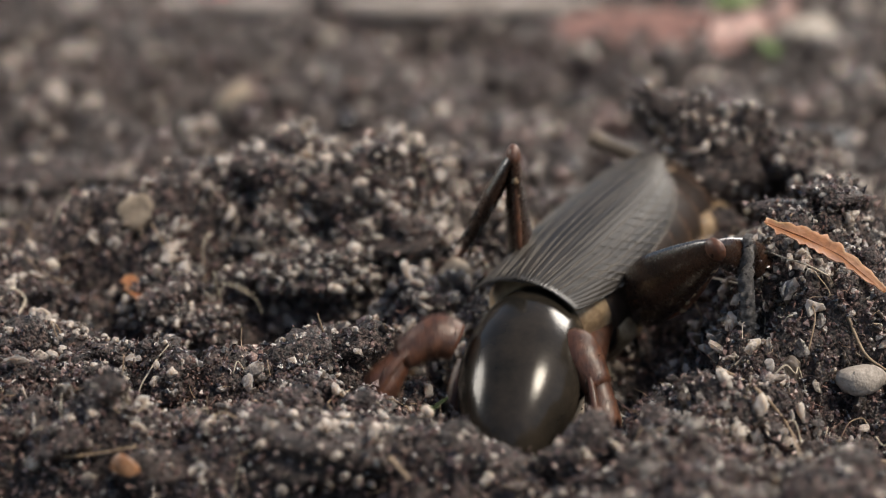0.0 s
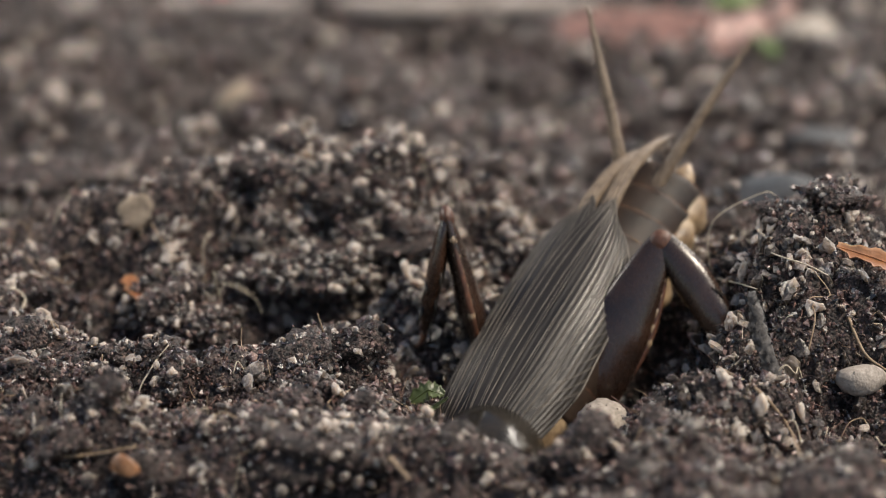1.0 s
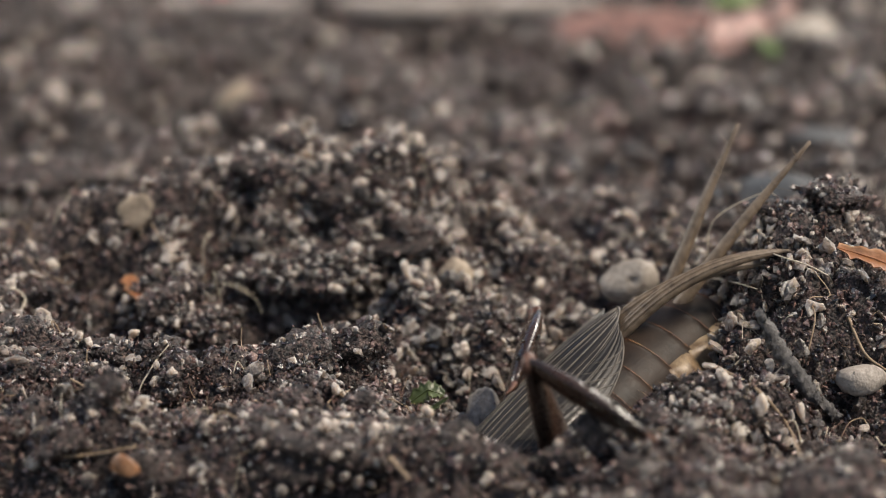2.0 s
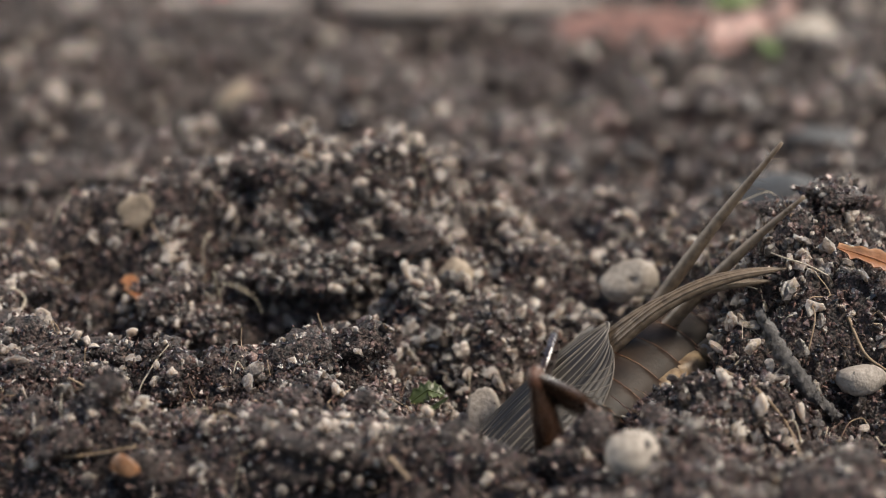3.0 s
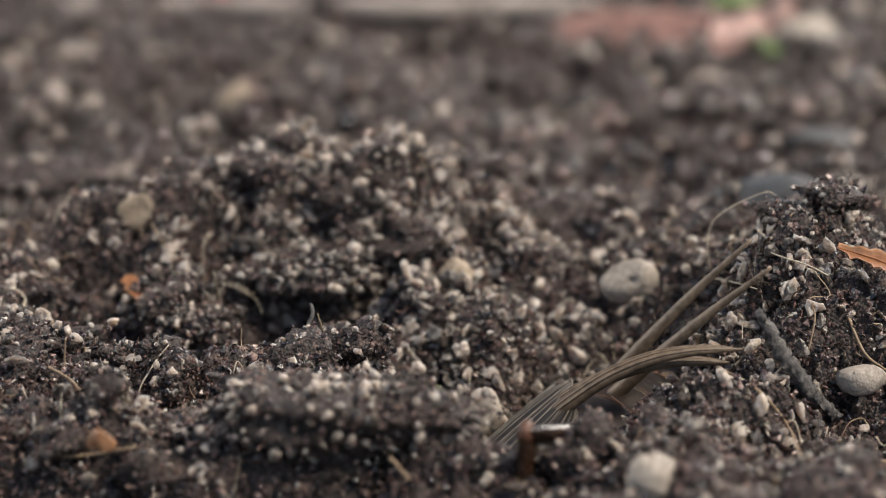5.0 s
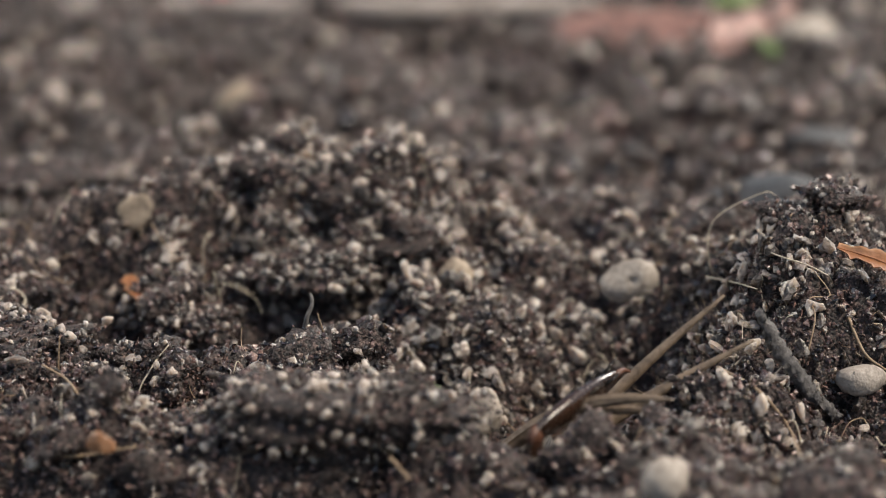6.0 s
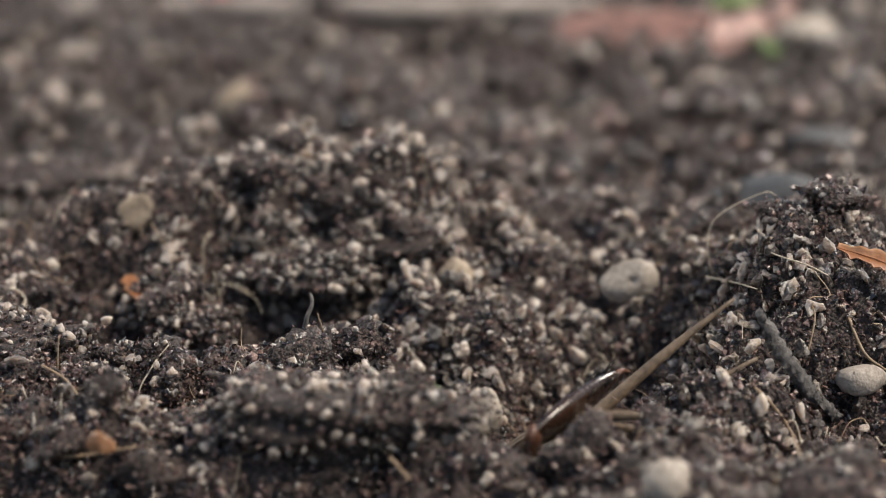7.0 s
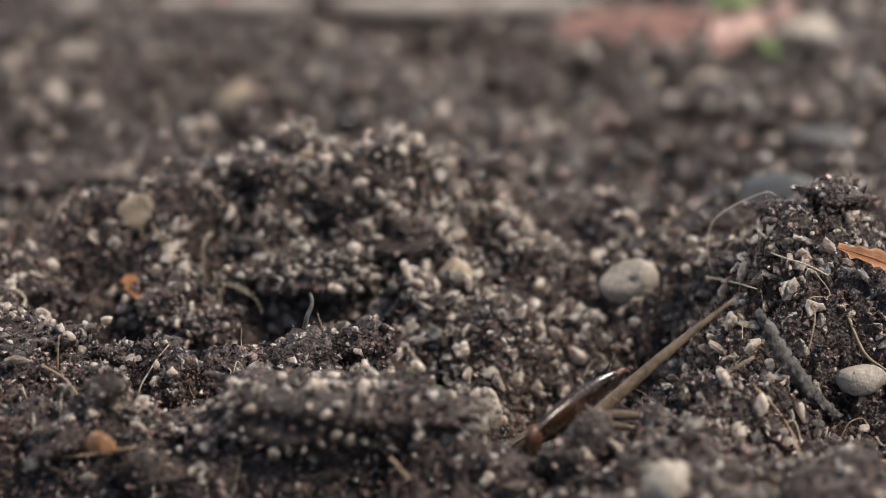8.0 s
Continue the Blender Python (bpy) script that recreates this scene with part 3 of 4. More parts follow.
root("hooked pale root at the edge", [(-30.57, -15.76, 1.47), (-30.01, -14.09, 1.73), (-29.10, -13.87, 0.82), (-29.44, -15.86, 0.27)], 0.1, PALE_ROOT)
root("brown fibre on the bank", [(-24.16, -37.00, -1.69), (-21.64, -37.30, -1.30), (-19.06, -37.60, -0.69)], 0.12)
root("straw on the front bank", [(-3.26, -39.95, -0.49), (-2.04, -41.28, -1.44)], 0.16)
root("straw fibre lying at the bottom", [(25.99, -32.48, -4.29), (27.51, -31.86, -3.96), (29.44, -31.31, -4.46)], 0.22)
stub = root("grey root stub standing by the burrow mouth", [(-9.26, -21.50, 1.44), (-9.10, -21.50, 2.24), (-8.79, -21.30, 2.98), (-8.83, -21.10, 3.47), (-8.95, -21.00, 3.71)], 0.17, TWIG)
root("thin brown upright root fibre", [(-8.07, -21.09, 0.97), (-8.43, -21.09, 2.30)], 0.06)
RR = np.random.default_rng(77)
for k in range(130):
    fx, fy = places(1, -44, 8, RR)
    a, ln = RR.uniform(0, 6.28), RR.uniform(1.2, 4.0)
    pts = []
    for s in range(5):
        px, py = float(fx[0]) + math.cos(a) * ln * s / 4, float(fy[0]) + math.sin(a) * ln * s / 4
        a += RR.normal(0, 0.55)
        pts.append((px, py, float(soil_top(np.array(px), np.array(py))) + RR.uniform(0.2, 1.0)))
    root("fine root fibre lying on the soil", pts, RR.uniform(0.03, 0.07), (ROOT, PALE_ROOT)[k % 2])

# slab's own fibres
fibre_up = root("short brown fibre standing on the slab", [(-21.08, -27.00, -1.34), (-21.00, -27.00, 0.05), (-20.88, -27.00, 1.51)], 0.07)
fibre_down = root("tan fibre trailing down from the slab", [(-21.78, -29.00, 0.21), (-20.16, -30.00, -0.39), (-19.01, -31.00, -1.57), (-18.31, -31.50, -2.93)], 0.09)


def twig():
    ob = hub("twig", *(20.53, -20.81, 3.61))
    pts = [(-0.7, 0, 4.0), (-0.5, 0, 1.7), (0.0, 0, -0.6), (0.6, 0.1, -2.8), (1.5, 0.2, -4.9)]
    rng = np.random.default_rng(6)
    v, f = tube(pts, [0.28, 0.50, 0.54, 0.46, 0.28], 12, 10)
    v = v + rng.normal(0, 0.085, v.shape)
    part("stem", mesh_from("stem", v, f, TWIG), ob)
    v, f = swarm(np.array(pts)[rng.integers(1, 4, 60)] + rng.normal(0, 0.45, (60, 3)), rng.uniform(0.06, 0.16, 60), ICO1, rng)
    tagged(part("fine_soil", mesh_from("fine_soil", v, f, CRUMB), ob), kind="stuff")
    return tagged(ob, "dark grey decayed twig leaning in the soil", "twig")


grey_twig = twig()


def leaf_strip(name, label, pts, width, mat, up=(0.2, -0.5, 0.8), curl=0.25, seed=1):
    """A torn curled leaf: a ragged strip with thickness."""
    rng = np.random.default_rng(seed)
    p = np.array(pts, float)
    t = np.linspace(0, len(p) - 1, 28)
    line = np.stack([np.interp(t, np.arange(len(p)), p[:, k]) for k in range(3)], 1)
    tan = np.gradient(line, axis=0)
    tan /= np.linalg.norm(tan, axis=1)[:, None]
    side = np.cross(tan, np.array(up))
    side /= np.linalg.norm(side, axis=1)[:, None]
    nor = np.cross(side, tan)
    taper = np.sin(np.linspace(0.35, 2.9, 28)) * width
    rag = 1 + 0.2 * rng.normal(size=(28, 2))
    cols = np.linspace(-1, 1, 7)
    top = []
    for c in cols:
        w = taper * np.where(c < 0, rag[:, 0], rag[:, 1]) * c
        top.append(line + side * w[:, None] + nor * (curl * width * (c * c) + 0.05 * width * np.sin(t * 5 + c))[:, None])
    top = np.stack(top, 1)
    low = top - nor[:, None, :] * 0.07
    v = np.vstack([top.reshape(-1, 3), low.reshape(-1, 3)])
    n, m, f = 28, 7, []
    o = n * m
    for i in range(n - 1):
        for j in range(m - 1):
            a = i * m + j
            f += [(a, a + 1, a + 1 + m, a + m), (o + a + m, o + a + 1 + m, o + a + 1, o + a)]
        for j in (0, m - 1):
            a = i * m + j
            f.append((a, a + m, o + a + m, o + a))
    for j in range(m - 1):
        for i in (0, n - 1):
            a = i * m + j
            f.append((a, a + 1, o + a + 1, o + a))
    c = line[14]
    ob = hub(name, *c)
    part("blade", mesh_from("blade", v - c, f, mat), ob)
    rib, rf = tube(line - c + nor * 0.03, np.linspace(0.07, 0.03, 28) * width ** 0.5, 6)
    part("midrib", mesh_from("midrib", rib, rf, mat), ob)
    return tagged(ob, label, "leaf")


orange_leaf = leaf_strip("dead_leaf", "torn curled orange-brown dead leaf", [(21.31, -21.50, 8.84), (23.70, -22.50, 8.21), (26.23, -24.00, 7.29), (28.94, -25.50, 5.29)], 0.78, LEAF, seed=3)
leaf_strip("dead_leaf", "small rusty leaf scrap on the mound", [(-22.39, -8.88, 0.90), (-21.97, -10.10, 0.37), (-21.10, -13.29, 0.33)], 0.7, LEAF, seed=4)
leaf_strip("dead_leaf", "long reddish-brown dead leaf lying far back", [(10.76, 64.26, 0.69), (18.20, 59.29, 1.69), (25.33, 56.69, 1.69), (34.45, 72.41, 0.71)], 3.2, RED_LEAF, seed=5, up=(0, -0.5, 0.85))
leaf_strip("sprout", "small bright green sprout far back", [(29.49, 62.63, 1.09), (29.72, 57.70, 1.39), (30.23, 52.68, 1.32)], 0.9, GREEN, seed=6)
green_leaf = leaf_strip("sprout", "tiny green leaf in the pit", [(-2.11, -24.50, -2.77), (-1.02, -24.50, -1.89), (0.08, -24.50, -2.29)], 0.75, DULLGREEN, seed=7)
leaf_strip("sprout", "green blade beside the pit", [(-1.57, -25.50, -2.79), (-0.60, -25.50, -2.79), (0.34, -25.50, -2.07)], 0.2, DULLGREEN, seed=8)
leaf_strip("sprout", "green leaf at the far edge", [(26.76, 78.96, 0.76), (28.84, 77.27, 0.98), (31.27, 79.19, 0.82)], 1.4, GREEN, seed=9)
leaf_strip("red_petal", "red flake far back", [(-23.91, 76.48, 1.23), (-22.24, 80.09, 0.04), (-20.55, 80.12, 0.26)], 1.2, RED_BIT, seed=10)
leaf_strip("red_petal", "red flake far back", [(-19.50, 81.37, -0.03), (-18.39, 81.64, -0.44), (-17.28, 82.03, -0.30)], 1.2, RED_BIT, seed=11)
def straw(label, pts, r):
    """A straw stalk in lengths, with a thicker joint between them."""
    p = np.array(pts, float)
    ob = hub("straw", *p[0])
    p = p - p[0]
    for i in range(len(p) - 1):
        v, f = tube([p[i], (p[i] + p[i + 1]) / 2 + np.array([0, 0, 0.15]), p[i + 1]], [r, r * 0.94, r], 12, 8)
        part("stalk", mesh_from("stalk", v, f, STRAW), ob)
        if i:
            v, f = tube([p[i] * 0.99 + p[i - 1] * 0.01, p[i], p[i] * 0.99 + p[i + 1] * 0.01], [r * 0.9, r * 1.2, r * 0.9], 12, 4)
            part("joint", mesh_from("joint", v, f, STRAW), ob)
    return tagged(ob, label, "straw")


straw("grey straw stalk lying far back", [(-44.55, 81.63, -1.37), (-26.90, 75.36, 0.46), (-4.61, 71.78, 1.20), (14.88, 77.18, 0.15)], 1.2)


# ---- the digging insect; local axes: y to its tail, z its back, millimetres ----
def shell(stations, sides=28, end=True):
    """Rings along y: (y, half width, half height, z)."""
    v, a = [], np.linspace(0, 2 * np.pi, sides, endpoint=False)
    for y, w, h, z in stations:
        v.append(np.stack([w * np.cos(a), np.full(sides, y), z + h * np.sin(a)], 1))
    v = np.vstack(v)
    f, n = [], len(stations)
    for k in range(n - 1):
        for s in range(sides):
            p, q = k * sides + s, k * sides + (s + 1) % sides
            f += [(p, q, q + sides), (p, q + sides, p + sides)]
    v = np.vstack([v, [[0, stations[0][0], stations[0][3]], [0, stations[-1][0], stations[-1][3]]]])
    for s in range(sides):
        f.append((n * sides, (s + 1) % sides, s))
        f.append((n * sides + 1, (n - 1) * sides + s, (n - 1) * sides + (s + 1) % sides))
    return v, np.array(f)


def egg(y0, y1, w, h, z, blunt=0.62, n=22):
    out = []
    for u in np.linspace(0.0, 1.0, n):
        c = math.sin(math.pi * (0.02 + 0.96 * u)) ** (blunt + 0.22 * u * u)
        c *= 1.0 - 0.06 * u
        out.append((y0 + (y1 - y0) * u, w * c, h * c, z))
    return out


def wing_point(u, v, side):
    """A place on the folded forewing: u along it, v from the midline to the flank; the end is rounded."""
    w = max(0.0, 1 - max(0.0, (u - 0.52) / 0.48) ** 2.4) ** 0.62
    w *= 0.64 + 0.36 * min(1.0, u / 0.30) ** 0.7
    ang = radians(14 + (-28 + (88 - 8 * u) * v) * w)
    r = 4.9 - 0.7 * u + 0.25 * math.sin(u * math.pi) + 0.016 * math.cos(v * (40 - 12 * u) * math.pi)
    y = 4.6 + 20.2 * u - 1.6 * v * v * u * u
    return (side * r * math.sin(ang), y, -0.8 + r * 0.86 * math.cos(ang) - 0.9 * u * u)


def sheet(point, nu, nv, thick):
    """A closed skin of some thickness; point(u, v) gives its outside, v runs round the body."""
    top = np.array([[point(u, v) for v in np.linspace(0, 1, nv)] for u in np.linspace(0, 1, nu)])
    out = top - np.array([0, 0, -2.0])
    out[..., 1] = 0
    out /= np.linalg.norm(out, axis=2)[..., None]
    v = np.vstack([top.reshape(-1, 3), (top - out * thick).reshape(-1, 3)])
    f, o = [], nu * nv
    for i in range(nu - 1):
        for j in range(nv - 1):
            a = i * nv + j
            f += [(a, a + 1, a + 1 + nv, a + nv), (o + a + nv, o + a + 1 + nv, o + a + 1, o + a)]
        for j in (0, nv - 1):
            a = i * nv + j
            f.append((a, a + nv, o + a + nv, o + a))
    for j in range(nv - 1):
        for i in (0, nu - 1):
            a = i * nv + j
            f.append((a, a + 1, o + a + 1, o + a))
    return v, f


def raised(q, lift):
    """The place q pushed outwards from the body's axis."""
    q = np.array(q)
    o = q - np.array([0, q[1], -2.0])
    return q + o / np.linalg.norm(o) * lift


def insect():
    body = hub("mole_cricket")
    v, f = shell([(4.6, 2.6, 2.2, -0.6), (5.8, 3.6, 2.9, -0.5), (7.0, 4.3, 3.2, -0.6), (8.4, 4.5, 3.2, -0.8), (10.0, 4.1, 3.0, -1.0)])
    part("thorax_membrane", mesh_from("thorax_membrane", v, f, SKIN), body, "cream soft membrane behind the shield")
    for s in (-1, 1):
        v, f = tube([(s * 3.4, 8.5, -2.0), (s * 4.2, 5.0, -2.6), (s * 4.3, 1.5, -4.0), (s * 4.0, -2.0, -6.5)], [1.0, 1.2, 0.8, 0.3], 10, 5)
        part("midleg", mesh_from("midleg", v, f, RUST), body, "rust-brown middle leg")
    # abdomen: overlapping plates, bent down to the tail, with soft folds along the flanks
    def ring(u):
        r = 4.75 * (1 - 0.10 * u - 0.42 * max(0.0, u - 0.45) ** 1.5)
        return 8.5 + 21.0 * u, r, r * 0.88, -1.6 - 2.4 * u ** 2.0

    for k in range(9):
        u0, u1 = k / 9, (k + 1.2) / 9
        st = []
        for u in np.linspace(u0, u1, 7):
            y, r, h, z = ring(u)
            grow = 1 + 0.05 * (u - u0) / (u1 - u0)
            st.append((y, r * grow, h * grow, z))
        v, f = shell(st, 28)
        seg = part("abdomen_segment", mesh_from("abdomen_segment", v, f, BELLY), body)
        y, r, h, z = st[-1]
        v, f = shell([(y - 0.04, r * 1.004, h * 1.004, z), (y + 0.02, r * 1.006, h * 1.01, z)], 28)
        part("segment_edge", mesh_from("segment_edge", v, f, RUST), seg, "rusty segment edge")
        for s in (-1, 1):
            def fold(a, b):
                y, r, h, z = ring(u0 + (u1 - u0) * (0.04 + 0.92 * a))
                ang = radians((14 if k > 5 else -6) - (76 if k > 5 else 60) * b)
                g = 1.03 + 0.17 * math.sin(math.pi * a) ** 0.7 * math.sin(math.pi * b) ** 0.5 * (1 + 0.25 * math.sin(9 * b + k))
                return (s * r * g * math.cos(ang), y, z + h * g * math.sin(ang))
            v, f = sheet(fold, 8, 10, 0.25)
            part("side_fold", mesh_from("side_fold", v, f, SKIN), seg, "cream soft side fold")
    v, f = shell(egg(26.8, 31.6, 3.2, 2.8, -3.9))
    part("tail_plate", mesh_from("tail_plate", v, f, BELLY), body)
    for s in (-1, 1):
        v, f = shell(egg(28.0, 31.8, 1.1, 0.9, -3.2))
        part("cercus_base", mesh_from("cercus_base", v + np.array([s * 1.7, 0, 0]), f, SKIN), body, "cream base of a tail feeler")
    for s in (-1, 1):
        lift = 0.28 if s > 0 else 0.12
        v, f = sheet(lambda u, w: raised(wing_point(u, w, s), lift), 44, 110, 0.12)
        wing = part("forewing", mesh_from("forewing", v, f, WING), body, "grey-brown leathery forewing with pale veins")
        for k in range(18):
            line = []
            for u in np.linspace(0.02, 0.985, 18):
                c = (2 * k + 0.9 * math.sin(k * 2.4 + 2 * u)) / (46 - 12 * u)
                line.append(raised(wing_point(u, max(0.0, min(1.0, c)), s), lift + 0.01))
            v, f = tube(line, 0.016 + 0.012 * (k % 3), 5)
            part("vein", mesh_from("vein", v, f, VEIN), wing)
        for k in range(12):
            line = []
            for a in np.linspace(0, 1, 7):
                line.append(raised(wing_point(0.10 + 0.055 * k + 0.20 * a, 0.56 + 0.44 * a ** 0.8, s), lift + 0.015))
            v, f = tube(line, np.linspace(0.022, 0.045, 7), 5)
            part("cross_vein", mesh_from("cross_vein", v, f, VEIN), wing)
        rim = [raised(wing_point(u, 1.0, s), lift) for u in np.linspace(0.25, 0.99, 24)]
        rim += [raised(wing_point(0.99, w, s), lift) for w in np.linspace(1.0, 0.0, 8)[1:]]
        v, f = tube(rim, 0.085, 6)
        part("wing_rim", mesh_from("wing_rim", v, f, VEIN), wing)
    return tagged(body, "brown mole cricket digging itself into the soil", "mole cricket")


def shield(parent):
    """Pronotum with head and digging legs; its rear end is at the origin."""
    v, f = shell(egg(-15.0, 2.4, 4.5, 4.4, 0.0, 0.60, 34), 40)
    v[:, 2] = np.where(v[:, 2] < 0, v[:, 2] * 0.75, v[:, 2])
    pron = part("pronotum", mesh_from("pronotum", v, f, CHITIN), parent, "glossy black egg-shaped shield")
    rim = [(y + 0.02, w * 1.012, h * 1.012, z) for y, w, h, z in egg(-15.0, 2.4, 4.5, 4.4, 0.0, 0.60, 34)[29:34]]
    v, f = shell(rim, 40)
    v[:, 2] = np.where(v[:, 2] < 0, v[:, 2] * 0.75, v[:, 2])
    part("shield_rim", mesh_from("shield_rim", v, f, RUST), pron, "reddish-brown rear rim")
    v, f = shell(egg(-19.6, -13.2, 3.0, 2.9, -0.9))
    part("head", mesh_from("head", v, f, CHITIN), pron)
    for s in (-1, 1):
        v, f = ICO2
        part("eye", mesh_from("eye", v * 0.55 + np.array([s * 2.5, -17.0, 0.4]), f, CHITIN), pron)
        v, f = tube([(s * 1.4, -19.0, -0.2), (s * 2.6, -21.5, 0.2), (s * 4.0, -24.0, -0.6)], [0.22, 0.14, 0.06], 7, 5)
        part("antenna", mesh_from("antenna", v, f, LEG), pron)
    return pron


def foreleg(parent, s):
    """Digging leg: thick upper joint, broad shovel with teeth; the shoulder is at the origin."""
    bits = [tube([(0, 1.0, 0), (s * 1.6, 0.4, 0.6), (s * 2.9, -2.0, 0.4)], [1.4, 1.7, 1.2], 14, 5),
            tube([(s * 2.7, -1.2, 0.4), (s * 3.0, -4.2, 0.0), (s * 2.4, -6.6, -0.6)], [0.9, 1.55, 0.9], 12, 5),
            tube([(s * 2.2, -0.8, 1.4), (s * 2.6, -3.6, 1.5), (s * 2.3, -6.2, 0.3)], [0.3, 0.4, 0.2], 8, 5)]
    for k in range(4):
        bits.append(tube([(s * (1.3 + 0.62 * k), -5.6, -0.4), (s * (1.2 + 0.7 * k), -7.2 + 0.2 * k, -0.8), (s * (1.0 + 0.95 * k), -8.9 + 0.5 * k, -1.5)], [0.55, 0.42, 0.05], 8, 4))
    v, f = joined(bits)
    ob = part("foreleg", mesh_from("foreleg", v * np.array([0.85, 1, 0.8]), f, RUST), parent, "thick rust-brown toothed digging foreleg")
    rng = np.random.default_rng(17 + s)
    hairs = []
    for k in rng.integers(0, len(bits[0][0]) + len(bits[1][0]), 90):
        b = v[k] * np.array([0.85, 1, 0.8])
        d = b - np.array([s * 1.9, b[1], 0.2]) + rng.normal(0, 0.25, 3)
        hairs.append(tube([b, b + d / np.linalg.norm(d) * rng.uniform(0.3, 0.8)], [0.025, 0.008], 3))
    v, f = joined(hairs)
    tagged(part("bristles", mesh_from("bristles", v, f, TAIL), ob), kind="stuff")
    return ob


def hindwing(parent, s):
    """A folded hind wing: a pleated band, arched, that tapers to a point."""
    pts = [(0, -4.5, -0.6), (0, -2.0, 0.4), (0, 1.0, 1.35), (0, 4.0, 2.0), (0, 7.0, 2.0), (0, 9.5, 1.4), (0, 11.3, 0.65), (0, 12.6, 0)]
    size = [0.36, 0.46, 0.50, 0.48, 0.43, 0.35, 0.25, 0.05]
    v, f = tube(pts, size, 14, 7)
    v = v * np.array([1.15, 1, 1])
    ob = part("hindwing", mesh_from("hindwing", v, f, TAIL), parent, "tan folded hind wing ending in a point")
    for k, off in enumerate((-1.0, -0.4, 0.25, 0.9)):
        fold = [(off * size[i] * 0.95, p[1], p[2] + size[i] * math.sqrt(1 - (off * 0.8) ** 2) * 0.98) for i, p in enumerate(pts)]
        v, f = tube(fold, np.array(size) * 0.20, 6, 7)
        part("wing_fold", mesh_from("wing_fold", v, f, TAIL), ob)
    return ob


def femur(parent):
    v, f = tube([(0, 0, 0), (0, 2.2, 0.2), (0, 5.5, 0.3), (0, 9.5, 0.1), (0, 12.0, 0), (0, 12.8, 0)], [1.2, 2.1, 2.3, 1.6, 0.95, 0.6], 18, 6)
    v = v * np.array([0.42, 1, 1])
    ob = part("hind_femur", mesh_from("hind_femur", v, f, LEG), parent, "flattened dark brown hind thigh")
    v, f = ICO3
    part("knee", mesh_from("knee", v * np.array([0.5, 0.85, 0.85]) + np.array([0, 12.3, 0]), f, RUST), ob, "rust-red knee")
    v, f = tube([(0, 1.0, -1.5), (0, 5.5, -1.95), (0, 9.0, -1.5), (0, 11.6, -0.8)], [0.14, 0.24, 0.22, 0.14], 7, 5)
    part("thigh_edge", mesh_from("thigh_edge", v, f, RUST), ob, "rusty lower edge")
    for k in range(6):
        v, f = ICO1
        part("thigh_lobe", mesh_from("thigh_lobe", v * np.array([0.3, 0.55, 0.28]) + np.array([0, 5.6 + 1.05 * k, -1.95 + 0.19 * k]), f, SKIN), ob, "small cream lobe")
    return ob


def tibia(parent):
    v, f = tube([(0, -0.3, 0), (0, 1.2, 0.1), (0, 3.4, 0.2), (0, 6.2, 0.1), (0, 8.2, 0), (0, 8.8, 0)], [0.6, 1.05, 1.35, 1.25, 0.8, 0.4], 16, 6)
    v = v * np.array([0.48, 1, 1])
    ob = part("hind_tibia", mesh_from("hind_tibia", v, f, LEG), parent, "broad dark brown hind shin")
    for k in range(5):
        s = 1 if k % 2 else -1
        v, f = tube([(0.35 * s, 3.6 + k, 1.0 - 0.06 * k), (0.55 * s, 4.9 + k, 1.7 - 0.1 * k)], [0.17, 0.03], 6, 2)
        part("spine", mesh_from("spine", v, f, CHITIN), ob)
    v, f = tube([(0, 8.3, 0), (0, 9.2, 0.3), (0.3, 10.0, 0.0)], [0.3, 0.2, 0.07], 7, 5)
    part("tarsus", mesh_from("tarsus", v, f, RUST), ob)
    return ob


def cercus(parent, seed):
    rng = np.random.default_rng(seed)
    pts = [(0, 0, 0), (0, 6.5, 0.3), (0, 13.0, 0.35), (0, 19.0, 0)]
    v, f = tube(pts, [0.62, 0.52, 0.36, 0.12], 10, 8)
    ob = part("cercus", mesh_from("cercus", v, f, TAIL), parent, "long tan hairy tail feeler")
    hairs = []
    for k in range(110):
        y = rng.uniform(2.0, 18.0)
        a = rng.uniform(0, 6.28)
        d = np.array([math.cos(a), 0.45, math.sin(a)])
        b = np.array([0, y, 0.2])
        hairs.append(tube([b, b + d * rng.uniform(0.5, 1.5)], [0.022, 0.006], 3))
    v, f = joined(hairs)
    tagged(part("hairs", mesh_from("hairs", v, f, TAIL), ob), kind="stuff")
    return ob


cricket = insect()
femur_a, femur_b = femur(cricket), femur(cricket)
tibia_a, tibia_b = tibia(cricket), tibia(cricket)
cercus_a, cercus_b = cercus(cricket, 1), cercus(cricket, 2)
pronotum = shield(cricket)
foreleg_a, foreleg_b = foreleg(cricket, 1), foreleg(cricket, -1)
hindwing_a, hindwing_b = hindwing(cricket, 1), hindwing(cricket, -1)


def shifts(ob, rows):
    """Rows of seconds, shift in millimetres and turn in degrees from where the thing was built."""
    m0 = ob.matrix_basis.copy()
    at0 = m0.translation.copy()
    out = []
    for t, dx, dy, dz, *spin in rows:
        m = Matrix.Translation(at0 + Vector((dx, dy, dz)) * MM) @ pose(0, 0, 0, *(spin or (0, 0, 0))) @ m0.to_3x3().to_4x4()
        out.append((t, m))
    walk(ob, out)


def path(ob, rows):
    """Rows of seconds, a place in millimetres and a lean in degrees."""
    walk(ob, [(t, pose(x * MM, y * MM, z * MM, 0, lean, 0)) for t, (x, y, z), lean in rows])


